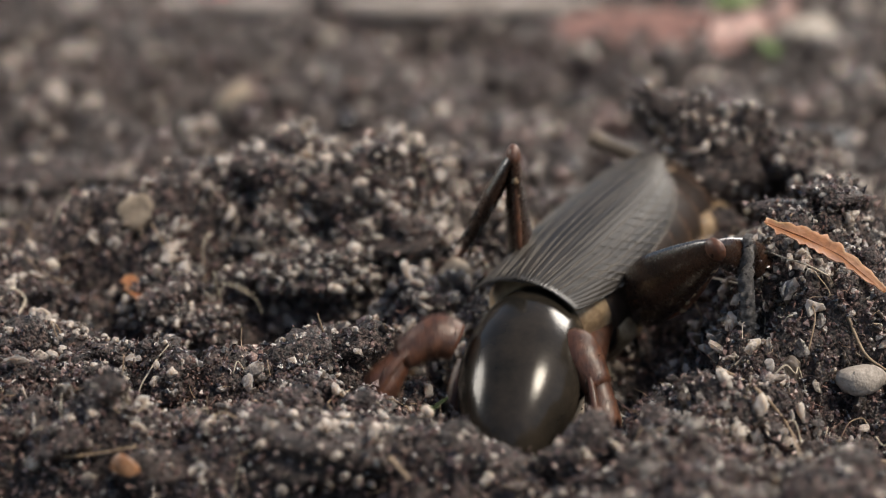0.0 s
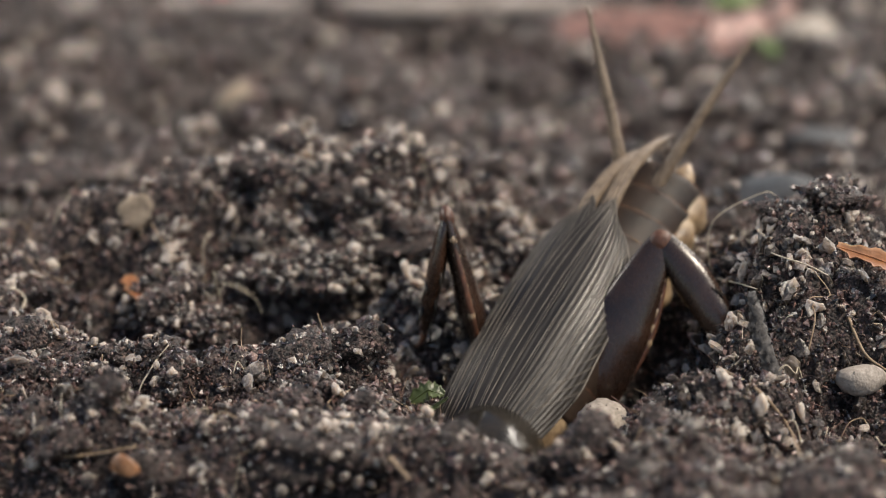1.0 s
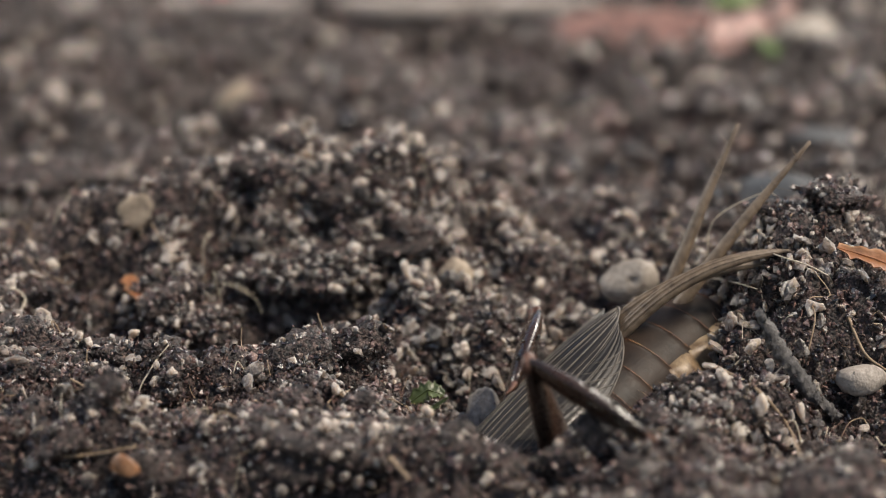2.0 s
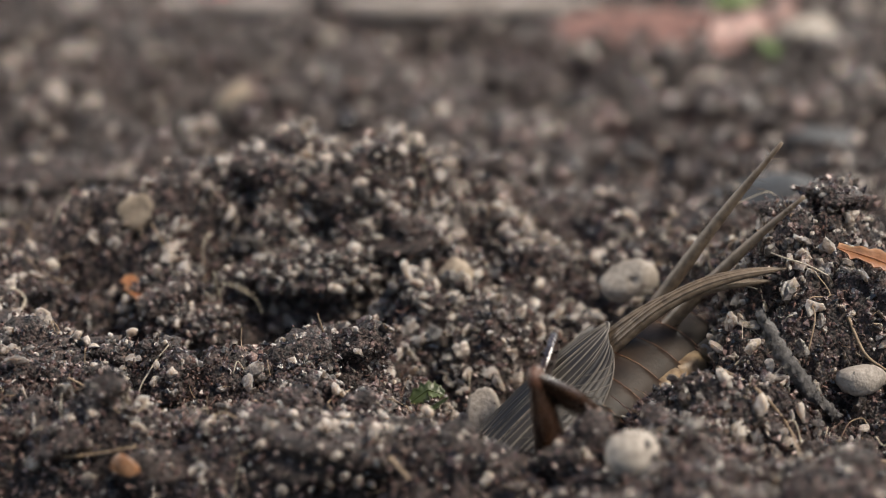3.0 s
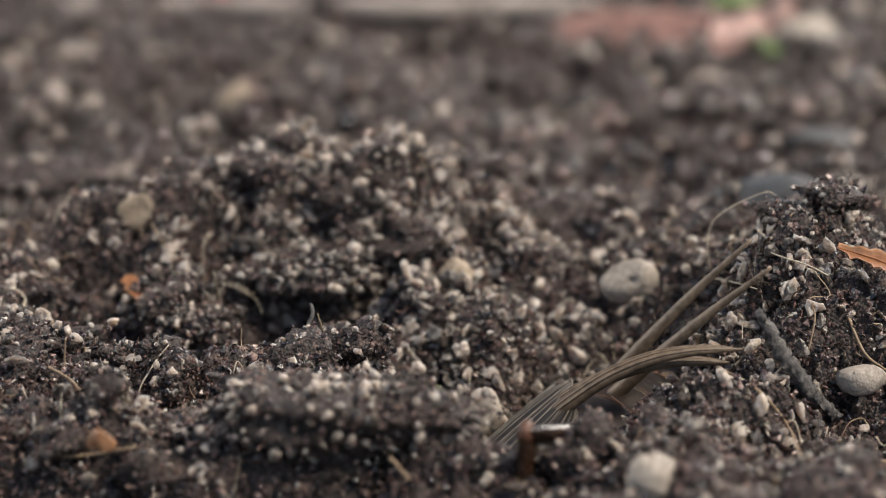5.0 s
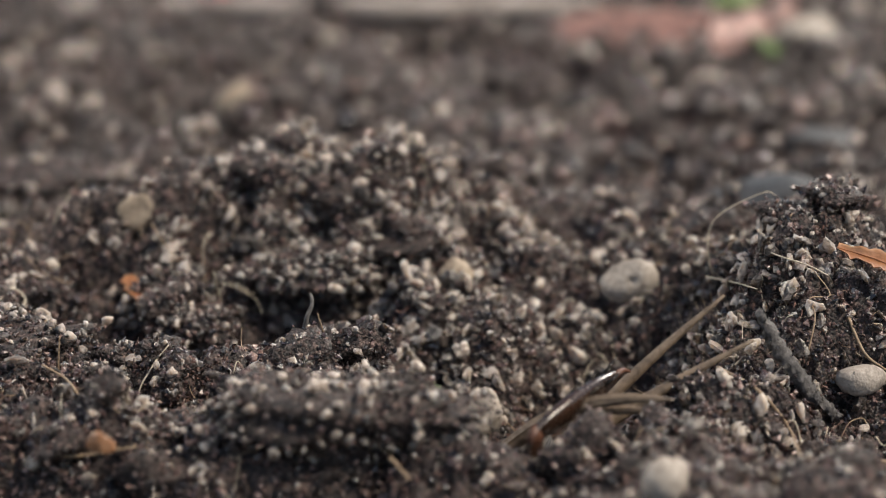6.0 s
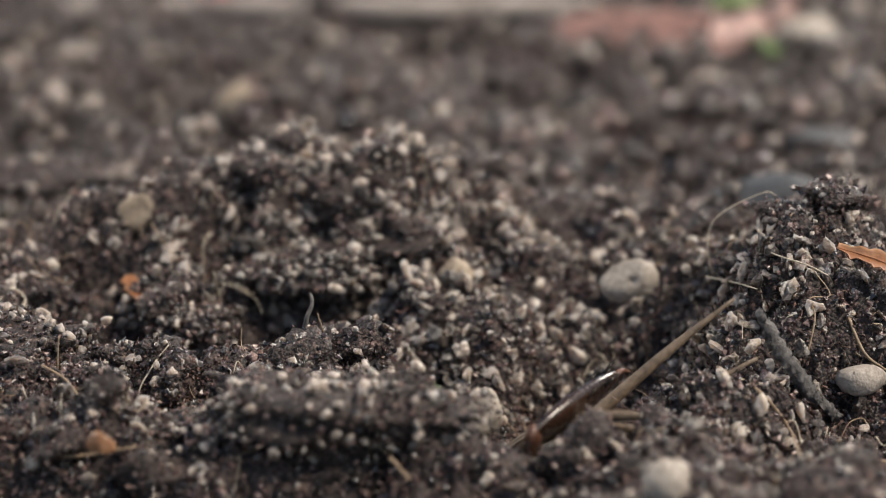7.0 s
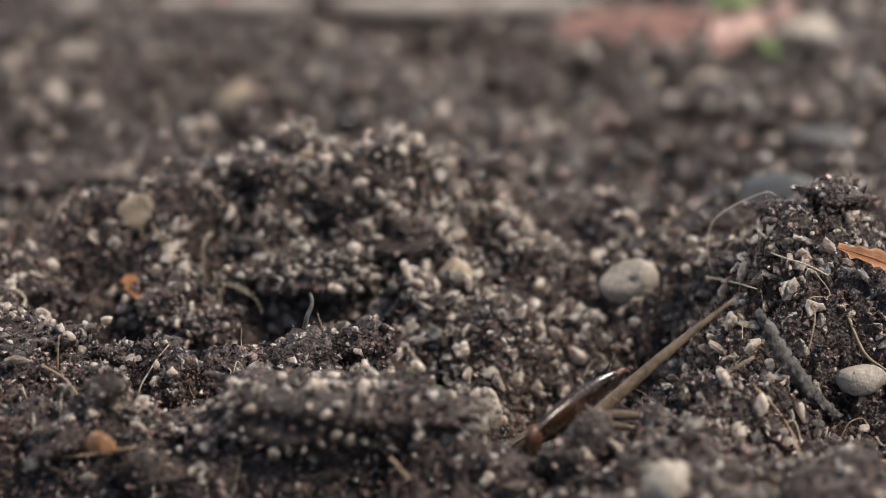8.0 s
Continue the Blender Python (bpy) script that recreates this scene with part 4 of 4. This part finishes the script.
def motions():
    walk(cricket, [
        (0.0, pose(0.00340, -0.02239, -0.00059, 15.8, -1.3, -31.0)),
        (0.3, pose(0.00292, -0.02304, -0.00368, 26.4, -6.0, -25.5)),
        (0.6, pose(0.00094, -0.02294, -0.00547, 28.9, 4.3, -37.5)),
        (1.0, pose(0.00068, -0.02626, -0.00975, 40.3, 2.0, -34.8)),
        (1.2, pose(-0.00140, -0.02996, -0.01002, 30.7, 2.8, -35.7)),
        (1.4, pose(-0.00086, -0.03052, -0.01086, 33.5, 4.9, -38.1)),
        (1.5, pose(-0.00086, -0.03052, -0.01086, 33.5, 4.9, -38.1)),
        (1.7, pose(-0.00131, -0.03439, -0.01134, 33.1, -15.3, -50.9)),
        (2.8, pose(-0.00199, -0.03689, -0.01128, 27.8, -18.0, -48.5)),
        (3.5, pose(-0.00279, -0.03795, -0.01222, 28.0, -18.7, -47.9)),
        (4.0, pose(-0.00333, -0.03857, -0.01250, 26.9, -19.5, -47.2)),
        (4.7, pose(-0.00412, -0.03912, -0.01318, 25.8, -19.6, -47.1)),
        (5.8, pose(-0.00516, -0.04040, -0.01630, 24.6, -22.2, -44.6)),
        (6.5, pose(-0.00513, -0.04039, -0.01673, 25.0, -22.2, -44.6)),
        (8.0, pose(-0.00518, -0.04040, -0.01672, 25.0, -22.3, -44.5)),
    ])
    walk(femur_a, [
        (0.0, pose(0.00420, 0.01100, -0.00250, 41.6, 0.3, -104.6)),
        (0.3, pose(0.00420, 0.01100, -0.00250, 40.8, -15.8, -107.2)),
        (0.4, pose(0.00420, 0.01100, -0.00250, 44.8, -27.0, -77.3)),
        (0.6, pose(0.00420, 0.01100, -0.00250, 42.8, -42.9, -48.4)),
        (1.0, pose(0.00420, 0.01100, -0.00250, 39.4, -50.9, -41.8)),
        (1.2, pose(0.00420, 0.01100, -0.00250, 44.7, -45.1, -47.6)),
        (1.4, pose(0.00420, 0.01100, -0.00250, 44.5, -47.6, -42.9)),
        (1.5, pose(0.00420, 0.01100, -0.00250, 44.5, -47.6, -42.9)),
        (1.6, pose(0.00420, 0.01100, -0.00250, 51.2, 10.8, -19.9)),
        (1.7, pose(0.00420, 0.01100, -0.00250, 97.8, 19.6, 31.7)),
        (2.2, pose(0.00420, 0.01100, -0.00250, 99.4, 21.1, 29.4)),
        (2.8, pose(0.00420, 0.01100, -0.00250, 101.1, 23.1, 26.9)),
        (3.5, pose(0.00420, 0.01100, -0.00250, 99.4, 29.4, 21.8)),
        (4.0, pose(0.00420, 0.01100, -0.00250, 101.2, 31.8, 20.2)),
        (4.7, pose(0.00420, 0.01100, -0.00250, 101.5, 33.4, 19.2)),
        (5.8, pose(0.00420, 0.01100, -0.00250, 77.2, 35.1, 8.8)),
        (6.5, pose(0.00420, 0.01100, -0.00250, 74.2, 34.0, 8.9)),
        (8.0, pose(0.00420, 0.01100, -0.00250, 73.9, 34.5, 8.3)),
    ])
    walk(tibia_a, [
        (0.0, pose(0.01315, 0.00862, 0.00574, -42.2, 1.8, -16.6)),
        (0.3, pose(0.01381, 0.01034, 0.00530, -50.5, -5.9, -23.9)),
        (0.4, pose(0.01191, 0.01679, 0.00529, -40.9, -37.5, -54.0)),
        (0.6, pose(0.00718, 0.02133, 0.00367, 6.2, -59.5, -112.5)),
        (1.0, pose(0.00603, 0.02221, 0.00247, -82.6, -53.4, -42.1)),
        (1.2, pose(0.00654, 0.02151, 0.00366, 2.9, -60.8, -106.5)),
        (1.4, pose(0.00551, 0.02185, 0.00336, 5.4, -60.7, -100.7)),
        (1.5, pose(0.00551, 0.02185, 0.00336, 5.4, -60.7, -100.7)),
        (1.6, pose(0.00856, 0.01769, 0.00699, -9.9, -31.4, -96.5)),
        (1.7, pose(0.00859, 0.01172, 0.00907, -20.0, -6.8, -104.6)),
        (2.2, pose(0.00903, 0.01142, 0.00891, -60.8, 13.6, -88.8)),
        (2.8, pose(0.00954, 0.01101, 0.00869, -109.1, 27.7, -93.5)),
        (3.5, pose(0.01053, 0.01137, 0.00816, -103.8, 28.3, -91.6)),
        (4.0, pose(0.01104, 0.01095, 0.00784, -109.2, 32.9, -91.8)),
        (4.7, pose(0.01133, 0.01089, 0.00764, -109.5, 41.1, -86.4)),
        (5.8, pose(0.01065, 0.01477, 0.00740, -21.6, 48.6, -14.8)),
        (6.5, pose(0.01028, 0.01537, 0.00738, -22.1, 48.5, -15.5)),
        (8.0, pose(0.01037, 0.01538, 0.00732, -22.1, 48.5, -15.4)),
    ])
    walk(femur_b, [
        (0.0, pose(-0.00420, 0.01100, -0.00250, 83.3, -5.4, -149.7)),
        (0.3, pose(-0.00420, 0.01100, -0.00250, 90.2, -13.7, -158.3)),
        (0.6, pose(-0.00420, 0.01100, -0.00250, 91.7, -8.7, -140.9)),
        (1.0, pose(-0.00420, 0.01100, -0.00250, 120.6, -11.5, -139.8)),
        (1.2, pose(-0.00420, 0.01100, -0.00250, 124.8, -13.8, -146.2)),
        (1.4, pose(-0.00420, 0.01100, -0.00250, 137.2, -14.6, -143.5)),
        (1.5, pose(-0.00420, 0.01100, -0.00250, 137.2, -14.6, -143.5)),
        (1.7, pose(-0.00420, 0.01100, -0.00250, 124.8, -40.4, -144.8)),
        (2.8, pose(-0.00420, 0.01100, -0.00250, 123.9, -45.9, -151.4)),
        (3.2, pose(-0.00420, 0.01100, -0.00250, 131.1, -52.4, -160.3)),
        (3.5, pose(-0.00420, 0.01100, -0.00250, 131.1, -52.2, -160.0)),
        (4.0, pose(-0.00420, 0.01100, -0.00250, 148.5, -54.4, -163.3)),
        (4.7, pose(-0.00420, 0.01100, -0.00250, 159.4, -53.1, -160.0)),
        (5.8, pose(-0.00420, 0.01100, -0.00250, 159.4, -53.1, -160.0)),
        (6.5, pose(-0.00420, 0.01100, -0.00250, 159.4, -53.1, -160.0)),
        (8.0, pose(-0.00420, 0.01100, -0.00250, 159.4, -53.1, -160.0)),
    ])
    walk(tibia_b, [
        (0.0, pose(-0.00247, 0.01034, 0.00976, -89.1, -32.1, -167.0)),
        (0.3, pose(-0.00148, 0.01213, 0.00955, -93.0, -37.4, 176.8)),
        (0.6, pose(-0.00297, 0.01247, 0.00975, -95.4, -31.8, -166.5)),
        (1.0, pose(-0.00665, 0.01720, 0.00795, -53.2, -26.7, -161.2)),
        (1.2, pose(-0.00613, 0.01823, 0.00739, -77.7, -35.4, -174.6)),
        (1.4, pose(-0.00791, 0.01958, 0.00565, -81.5, -41.5, 167.3)),
        (1.5, pose(-0.00791, 0.01958, 0.00565, -81.5, -41.5, 167.3)),
        (1.6, pose(-0.00541, 0.02008, 0.00545, -43.6, -43.6, -175.0)),
        (1.7, pose(-0.00290, 0.02059, 0.00525, -3.8, -53.5, -161.6)),
        (2.8, pose(-0.00101, 0.02061, 0.00466, 16.1, -41.5, -147.4)),
        (3.2, pose(0.00002, 0.02116, 0.00321, 21.1, -50.2, -157.3)),
        (3.5, pose(-0.00004, 0.02118, 0.00324, 14.6, -47.8, -154.5)),
        (4.0, pose(-0.00219, 0.02264, 0.00127, 10.8, -49.8, -156.8)),
        (4.7, pose(-0.00488, 0.02310, 0.00012, 14.6, -48.5, -154.4)),
        (5.8, pose(-0.00488, 0.02310, 0.00012, 14.6, -48.5, -154.4)),
        (6.5, pose(-0.00488, 0.02310, 0.00012, 14.6, -48.5, -154.4)),
        (8.0, pose(-0.00488, 0.02310, 0.00012, 14.6, -48.5, -154.4)),
    ])
    walk(cercus_a, [
        (0.0, pose(-0.00631, 0.02664, 0.00150, -30.1, 3.5, -76.8)),
        (0.3, pose(-0.00505, 0.02963, 0.00289, -48.2, -11.1, -101.4)),
        (0.4, pose(-0.00228, 0.02690, -0.00144, -12.7, 35.4, -40.4)),
        (0.6, pose(0.00048, 0.02417, -0.00576, 47.2, 14.5, 40.1)),
        (1.0, pose(0.00092, 0.02382, -0.00519, 42.4, 24.4, 48.6)),
        (1.2, pose(-0.00102, 0.02530, -0.00367, 39.8, 12.5, 16.2)),
        (1.4, pose(-0.00102, 0.02508, -0.00348, 34.8, 11.5, 13.4)),
        (1.5, pose(-0.00102, 0.02508, -0.00348, 34.8, 11.5, 13.4)),
        (1.7, pose(-0.00206, 0.02389, -0.00448, 44.7, 34.4, 18.8)),
        (2.8, pose(-0.00269, 0.02672, -0.00246, 29.0, 20.6, -36.4)),
        (3.5, pose(-0.00271, 0.02680, -0.00222, 22.6, 18.2, -42.2)),
        (4.0, pose(-0.00331, 0.02645, -0.00240, 20.6, 17.4, -46.0)),
        (4.7, pose(-0.00387, 0.02614, -0.00265, 20.8, 17.3, -47.6)),
        (5.8, pose(-0.00111, 0.02054, -0.00032, 10.6, 27.9, -31.2)),
        (6.5, pose(-0.00091, 0.02092, -0.00002, 6.7, 26.5, -34.2)),
        (8.0, pose(-0.00076, 0.02110, -0.00006, 6.5, 26.5, -34.5)),
    ])
    walk(cercus_b, [
        (0.0, pose(-0.00227, 0.02890, 0.00324, -52.1, -1.4, -102.4)),
        (0.3, pose(-0.00204, 0.03005, 0.00304, -50.7, -12.2, -107.1)),
        (0.4, pose(-0.00063, 0.02651, -0.00085, -14.5, 19.1, -58.7)),
        (0.6, pose(0.00078, 0.02298, -0.00474, 33.0, 7.4, -1.2)),
        (1.0, pose(-0.00029, 0.02247, -0.00319, 16.4, 2.7, -15.3)),
        (1.2, pose(-0.00049, 0.02338, -0.00342, 21.2, 3.0, -20.1)),
        (1.4, pose(-0.00080, 0.02261, -0.00309, 15.4, 0.1, -21.2)),
        (1.5, pose(-0.00080, 0.02261, -0.00309, 15.4, 0.1, -21.2)),
        (1.7, pose(-0.00064, 0.02354, -0.00259, 14.1, 25.4, -17.3)),
        (2.8, pose(-0.00248, 0.02527, -0.00331, 21.9, 14.0, -48.6)),
        (3.5, pose(-0.00260, 0.02545, -0.00259, 13.4, 11.1, -54.1)),
        (4.0, pose(-0.00312, 0.02533, -0.00280, 14.4, 11.5, -55.9)),
        (4.7, pose(-0.00330, 0.02524, -0.00321, 18.2, 13.1, -54.8)),
        (5.8, pose(0.00417, 0.01587, 0.00358, -3.7, 23.3, -41.9)),
        (6.5, pose(0.00390, 0.01512, 0.00281, -4.2, 22.9, -42.1)),
        (8.0, pose(0.00410, 0.01479, 0.00166, -1.4, 23.9, -40.3)),
    ])
    walk(hindwing_a, [
        (0.0, pose(0.00080, 0.02300, 0.00000, -41.5, -4.7, 4.2)),
        (0.3, pose(0.00080, 0.02300, 0.00000, -41.4, -1.8, 1.6)),
        (0.6, pose(0.00080, 0.02300, -0.00000, -41.7, -6.3, 5.6)),
        (1.0, pose(0.00097, 0.02102, 0.00042, -11.9, -4.3, 5.7)),
        (1.2, pose(0.00077, 0.02286, 0.00002, -9.8, -7.5, -10.2)),
        (1.4, pose(0.00088, 0.02357, -0.00010, -10.2, -8.5, -7.0)),
        (1.5, pose(0.00088, 0.02357, -0.00010, -10.2, -8.5, -7.0)),
        (1.7, pose(0.00095, 0.02330, -0.00003, -6.0, 10.5, -28.2)),
        (2.8, pose(0.00140, 0.02361, -0.00004, -2.4, 10.5, -44.7)),
        (3.5, pose(0.00079, 0.02299, 0.00000, -4.8, 10.0, -47.4)),
        (4.0, pose(0.00053, 0.02276, 0.00005, -7.8, 10.3, -50.4)),
        (4.7, pose(0.00084, 0.02304, -0.00001, -7.4, 11.2, -50.2)),
        (5.8, pose(0.00527, 0.01565, 0.00473, -3.2, -8.9, -58.6)),
        (6.5, pose(0.00376, 0.01554, 0.00388, -1.4, -13.0, -64.8)),
        (8.0, pose(0.00362, 0.01561, 0.00377, -1.1, -13.5, -65.8)),
    ])
    walk(hindwing_b, [
        (0.0, pose(-0.00090, 0.02300, -0.00010, -41.5, -4.7, 4.2)),
        (0.3, pose(-0.00090, 0.02300, -0.00010, -41.4, -1.8, 1.6)),
        (0.6, pose(-0.00090, 0.02300, -0.00010, -41.7, -6.3, 5.6)),
        (1.0, pose(-0.00083, 0.02054, 0.00066, -17.3, -5.1, 3.2)),
        (1.2, pose(-0.00100, 0.02264, -0.00000, -14.5, -7.9, -13.0)),
        (1.4, pose(-0.00085, 0.02323, -0.00016, -14.8, -8.9, -9.7)),
        (1.5, pose(-0.00085, 0.02323, -0.00016, -14.8, -8.9, -9.7)),
        (1.7, pose(-0.00086, 0.02308, -0.00011, -9.0, 10.0, -29.9)),
        (2.8, pose(-0.00036, 0.02354, -0.00017, -5.1, 10.1, -46.3)),
        (3.5, pose(-0.00095, 0.02295, -0.00009, -7.6, 9.5, -49.0)),
        (4.0, pose(-0.00118, 0.02277, -0.00003, -10.7, 9.9, -52.0)),
        (4.7, pose(-0.00086, 0.02303, -0.00011, -10.3, 10.7, -51.8)),
        (5.8, pose(0.00324, 0.01624, 0.00393, -2.5, -11.3, -62.6)),
        (6.5, pose(0.00183, 0.01616, 0.00310, -0.8, -15.2, -68.8)),
        (8.0, pose(0.00168, 0.01624, 0.00299, -0.4, -15.8, -69.9)),
    ])
    walk(pronotum, [
        (0.0, pose(0.00000, 0.00660, 0.00000, 11.9, 6.6, 18.3)),
        (0.3, pose(0.00000, 0.00660, 0.00000, -9.9, 11.6, 9.8)),
        (0.6, pose(0.00000, 0.00660, 0.00000, -12.9, 8.6, 26.8)),
        (1.0, pose(0.00000, 0.00660, 0.00000, -21.8, 13.5, 21.4)),
        (1.2, pose(0.00000, 0.00660, 0.00000, -15.9, 9.5, 25.5)),
        (1.4, pose(0.00000, 0.00660, 0.00000, -18.5, 10.7, 24.9)),
        (1.5, pose(0.00000, 0.00660, 0.00000, -18.5, 10.7, 24.9)),
        (1.7, pose(0.00000, 0.00660, 0.00000, -11.2, 32.5, 24.6)),
        (2.8, pose(0.00000, 0.00660, 0.00000, -9.0, 31.7, 24.1)),
        (3.5, pose(0.00000, 0.00660, 0.00000, -10.0, 31.9, 24.1)),
        (4.0, pose(0.00000, 0.00660, 0.00000, -8.1, 31.4, 24.9)),
        (4.7, pose(0.00000, 0.00660, 0.00000, -6.6, 30.9, 25.7)),
        (5.8, pose(0.00000, 0.00660, 0.00000, -9.7, 31.5, 24.2)),
        (6.5, pose(0.00000, 0.00660, 0.00000, -10.2, 31.7, 24.0)),
        (8.0, pose(0.00000, 0.00660, 0.00000, -10.0, 31.6, 24.2)),
    ])
    walk(foreleg_a, [
        (0.0, pose(0.00430, 0.00150, -0.00050, 38.0, 0.0, 25.0)),
        (0.3, pose(0.00430, 0.00060, -0.00010, 38.0, -1.8, 25.0)),
        (0.6, pose(0.00520, 0.00080, -0.00030, 36.0, 6.0, 24.0)),
        (1.0, pose(0.00704, 0.00067, 0.00029, -21.8, 13.5, 21.4)),
        (1.2, pose(0.00733, 0.00102, -0.00024, -15.9, 9.5, 25.5)),
        (1.4, pose(0.00732, 0.00100, 0.00003, -18.5, 10.7, 24.9)),
        (1.5, pose(0.00732, 0.00100, 0.00003, -18.5, 10.7, 24.9)),
        (1.7, pose(0.00654, 0.00058, -0.00243, -11.2, 32.5, 24.6)),
        (2.8, pose(0.00634, 0.00047, -0.00266, -9.0, 31.7, 24.1)),
        (3.5, pose(0.00642, 0.00050, -0.00254, -10.0, 31.9, 24.1)),
        (4.0, pose(0.00638, 0.00055, -0.00275, -8.1, 31.4, 24.9)),
        (4.7, pose(0.00637, 0.00062, -0.00291, -6.6, 30.9, 25.7)),
        (5.8, pose(0.00643, 0.00051, -0.00255, -9.7, 31.5, 24.2)),
        (6.5, pose(0.00642, 0.00049, -0.00251, -10.2, 31.7, 24.0)),
        (8.0, pose(0.00644, 0.00051, -0.00252, -10.0, 31.6, 24.2)),
    ])
    walk(foreleg_b, [
        (0.0, pose(-0.00250, -0.00150, 0.00100, 26.0, 20.0, -6.0)),
        (0.3, pose(-0.00250, -0.00170, 0.00030, 20.0, 20.0, -6.0)),
        (0.4, pose(-0.00180, -0.00200, 0.00040, 10.0, 18.0, -8.0)),
        (0.6, pose(-0.00080, -0.00240, 0.00060, 0.0, 16.0, -4.0)),
        (0.8, pose(-0.00050, -0.00245, 0.00145, -12.0, 15.0, 8.0)),
        (1.0, pose(-0.00056, -0.00232, 0.00225, -21.8, 13.5, 21.4)),
        (1.2, pose(-0.00015, -0.00254, 0.00114, -15.9, 9.5, 25.5)),
        (1.4, pose(-0.00017, -0.00247, 0.00159, -18.5, 10.7, 24.9)),
        (1.5, pose(-0.00017, -0.00247, 0.00159, -18.5, 10.7, 24.9)),
        (1.7, pose(0.00010, -0.00237, 0.00208, -11.2, 32.5, 24.6)),
        (2.8, pose(-0.00018, -0.00244, 0.00176, -9.0, 31.7, 24.1)),
        (3.5, pose(-0.00010, -0.00242, 0.00189, -10.0, 31.9, 24.1)),
        (4.0, pose(-0.00012, -0.00247, 0.00163, -8.1, 31.4, 24.9)),
        (4.7, pose(-0.00012, -0.00250, 0.00141, -6.6, 30.9, 25.7)),
        (5.8, pose(-0.00010, -0.00243, 0.00184, -9.7, 31.5, 24.2)),
        (6.5, pose(-0.00011, -0.00241, 0.00191, -10.2, 31.7, 24.0)),
        (8.0, pose(-0.00009, -0.00242, 0.00188, -10.0, 31.6, 24.2)),
    ])
    shifts(front_clump, [(0, 0, 0, 0), (3.4, 0, 0, 0), (3.8, 0, 0, 0.4), (3.93, -0.2, 0, 4.4, 0, -2), (4.0, -0.3, 0, 3.9, 0, -3), (4.1, -0.4, 0, 2.8, 0, -3), (4.2, -0.4, 0, 2.7, 0, -3), (4.5, -0.4, 0, 2.5, 0, -3), (4.7, -0.4, 0, 2.5, 0, -4), (5.8, -0.5, 0, 2.6, 0, -4), (8.0, -0.5, 0, 2.6, 0, -4)])
    for ob in (left_clump, fibre_up, fibre_down):
        shifts(ob, [(0, 0, 0, 0), (0.3, -0.5, 0, -0.1), (1.0, -1.4, 0, 0), (1.5, -2.2, 0, 0.2), (1.7, -2.3, 0, 0.3), (2.8, -2.5, 0, 0.4), (3.5, -2.6, 0, 0.6), (4.5, -3.4, 0, 1.0), (5.8, -4.1, 0, 1.3), (6.5, -4.2, 0, 1.3), (8.0, -4.2, 0, 1.3)])
    shifts(lifted_clump, [(0, 0, 0, 0), (0.3, -1.2, 0, 0.4, 0, 8), (0.6, -0.2, 0, -0.2, 0, 22), (0.8, 2.2, 0.5, -6.0, 0, 28), (0.9, 3.0, 1, -10.0, 0, 30), (1.2, 3.2, 1, -10.5, 0, 30), (8.0, 3.2, 1, -10.5, 0, 30)])
    shifts(lifted_tail, [(0, 0, 0, 0), (0.3, -0.8, 0, -0.4), (0.6, -0.8, 0, -1.0), (0.8, 0.6, 0.5, -5.0), (0.9, 1.5, 1, -7.5), (1.2, 1.5, 1, -8), (8.0, 1.5, 1, -8)])
    for ob in (top_clump, loop):
        shifts(ob, [(0, 0, 0, -2.4), (0.3, 0, 0, -2.4), (0.6, 0, 0, -1.4), (0.9, 0, 0, 0), (1.2, 0, 0, 0), (8.0, 0, 0, 0)])
    path(grey_twig, [(0, (20.40, -22.04, 4.03), 8), (0.3, (20.93, -22.54, 3.60), -14), (0.6, (20.80, -23.53, 2.16), -2), (1.0, (21.12, -27.69, 2.07), -6), (1.5, (22.99, -27.51, 1.93), -18), (1.7, (22.67, -27.91, 1.29), -22), (2.8, (22.67, -27.91, 1.29), -22), (8.0, (22.67, -27.91, 1.29), -22)])
    shifts(orange_leaf, [(0, 0, 0, 0), (0.3, 0.1, 0, -0.1), (0.6, 2.6, 0, -0.5, 0, -6), (0.9, 4.9, 0, -1.3, 0, -4), (1.2, 5.0, 0, -1.5, 0, -4), (8.0, 5.0, 0, -1.5, 0, -4)])
    path(rolling, [(0, (10.35, -22.32, -5.24), 0), (0.3, (10.42, -23.10, -4.65), 0), (1.0, (10.63, -24.12, -4.53), 0), (1.5, (10.67, -24.21, -4.62), 4), (1.7, (11.10, -24.71, -4.95), 20), (2.8, (11.30, -40.03, 0.21), 40), (3.5, (12.60, -41.64, -0.70), 60), (4.7, (12.47, -43.48, -0.39), 62), (5.8, (13.42, -45.28, -0.04), 80), (8.0, (13.52, -45.41, -0.21), 80)])
    shifts(amber, [(0, 0, 0, 0), (1.7, 0, 0, 0), (3.5, 0, 0, 0), (4.5, -1.3, 0, 1.7), (5.8, -1.4, 0, 1.5), (8.0, -1.4, 0, 1.5)])
    shifts(stub, [(0, 0, 2, -2.6), (3.5, 0, 2, -2.6), (4.7, 0, 1, -1.5), (5.8, 0, 0, 0), (8.0, 0, 0, 0)])
    shifts(green_leaf, [(0, 0, 0, -3.5), (0.7, 0, 0, -3.5), (1.0, 0, 0, 0), (1.2, 0, 0, 0), (8.0, 0, 0, 0)])
    shifts(flank_clump, [(0, 0, 0, 0), (1.5, 0, 0, 0), (1.7, -0.5, 0, 1.2), (2.8, 0.3, 0, 0), (8.0, 0.4, 0, -0.2)])


motions()
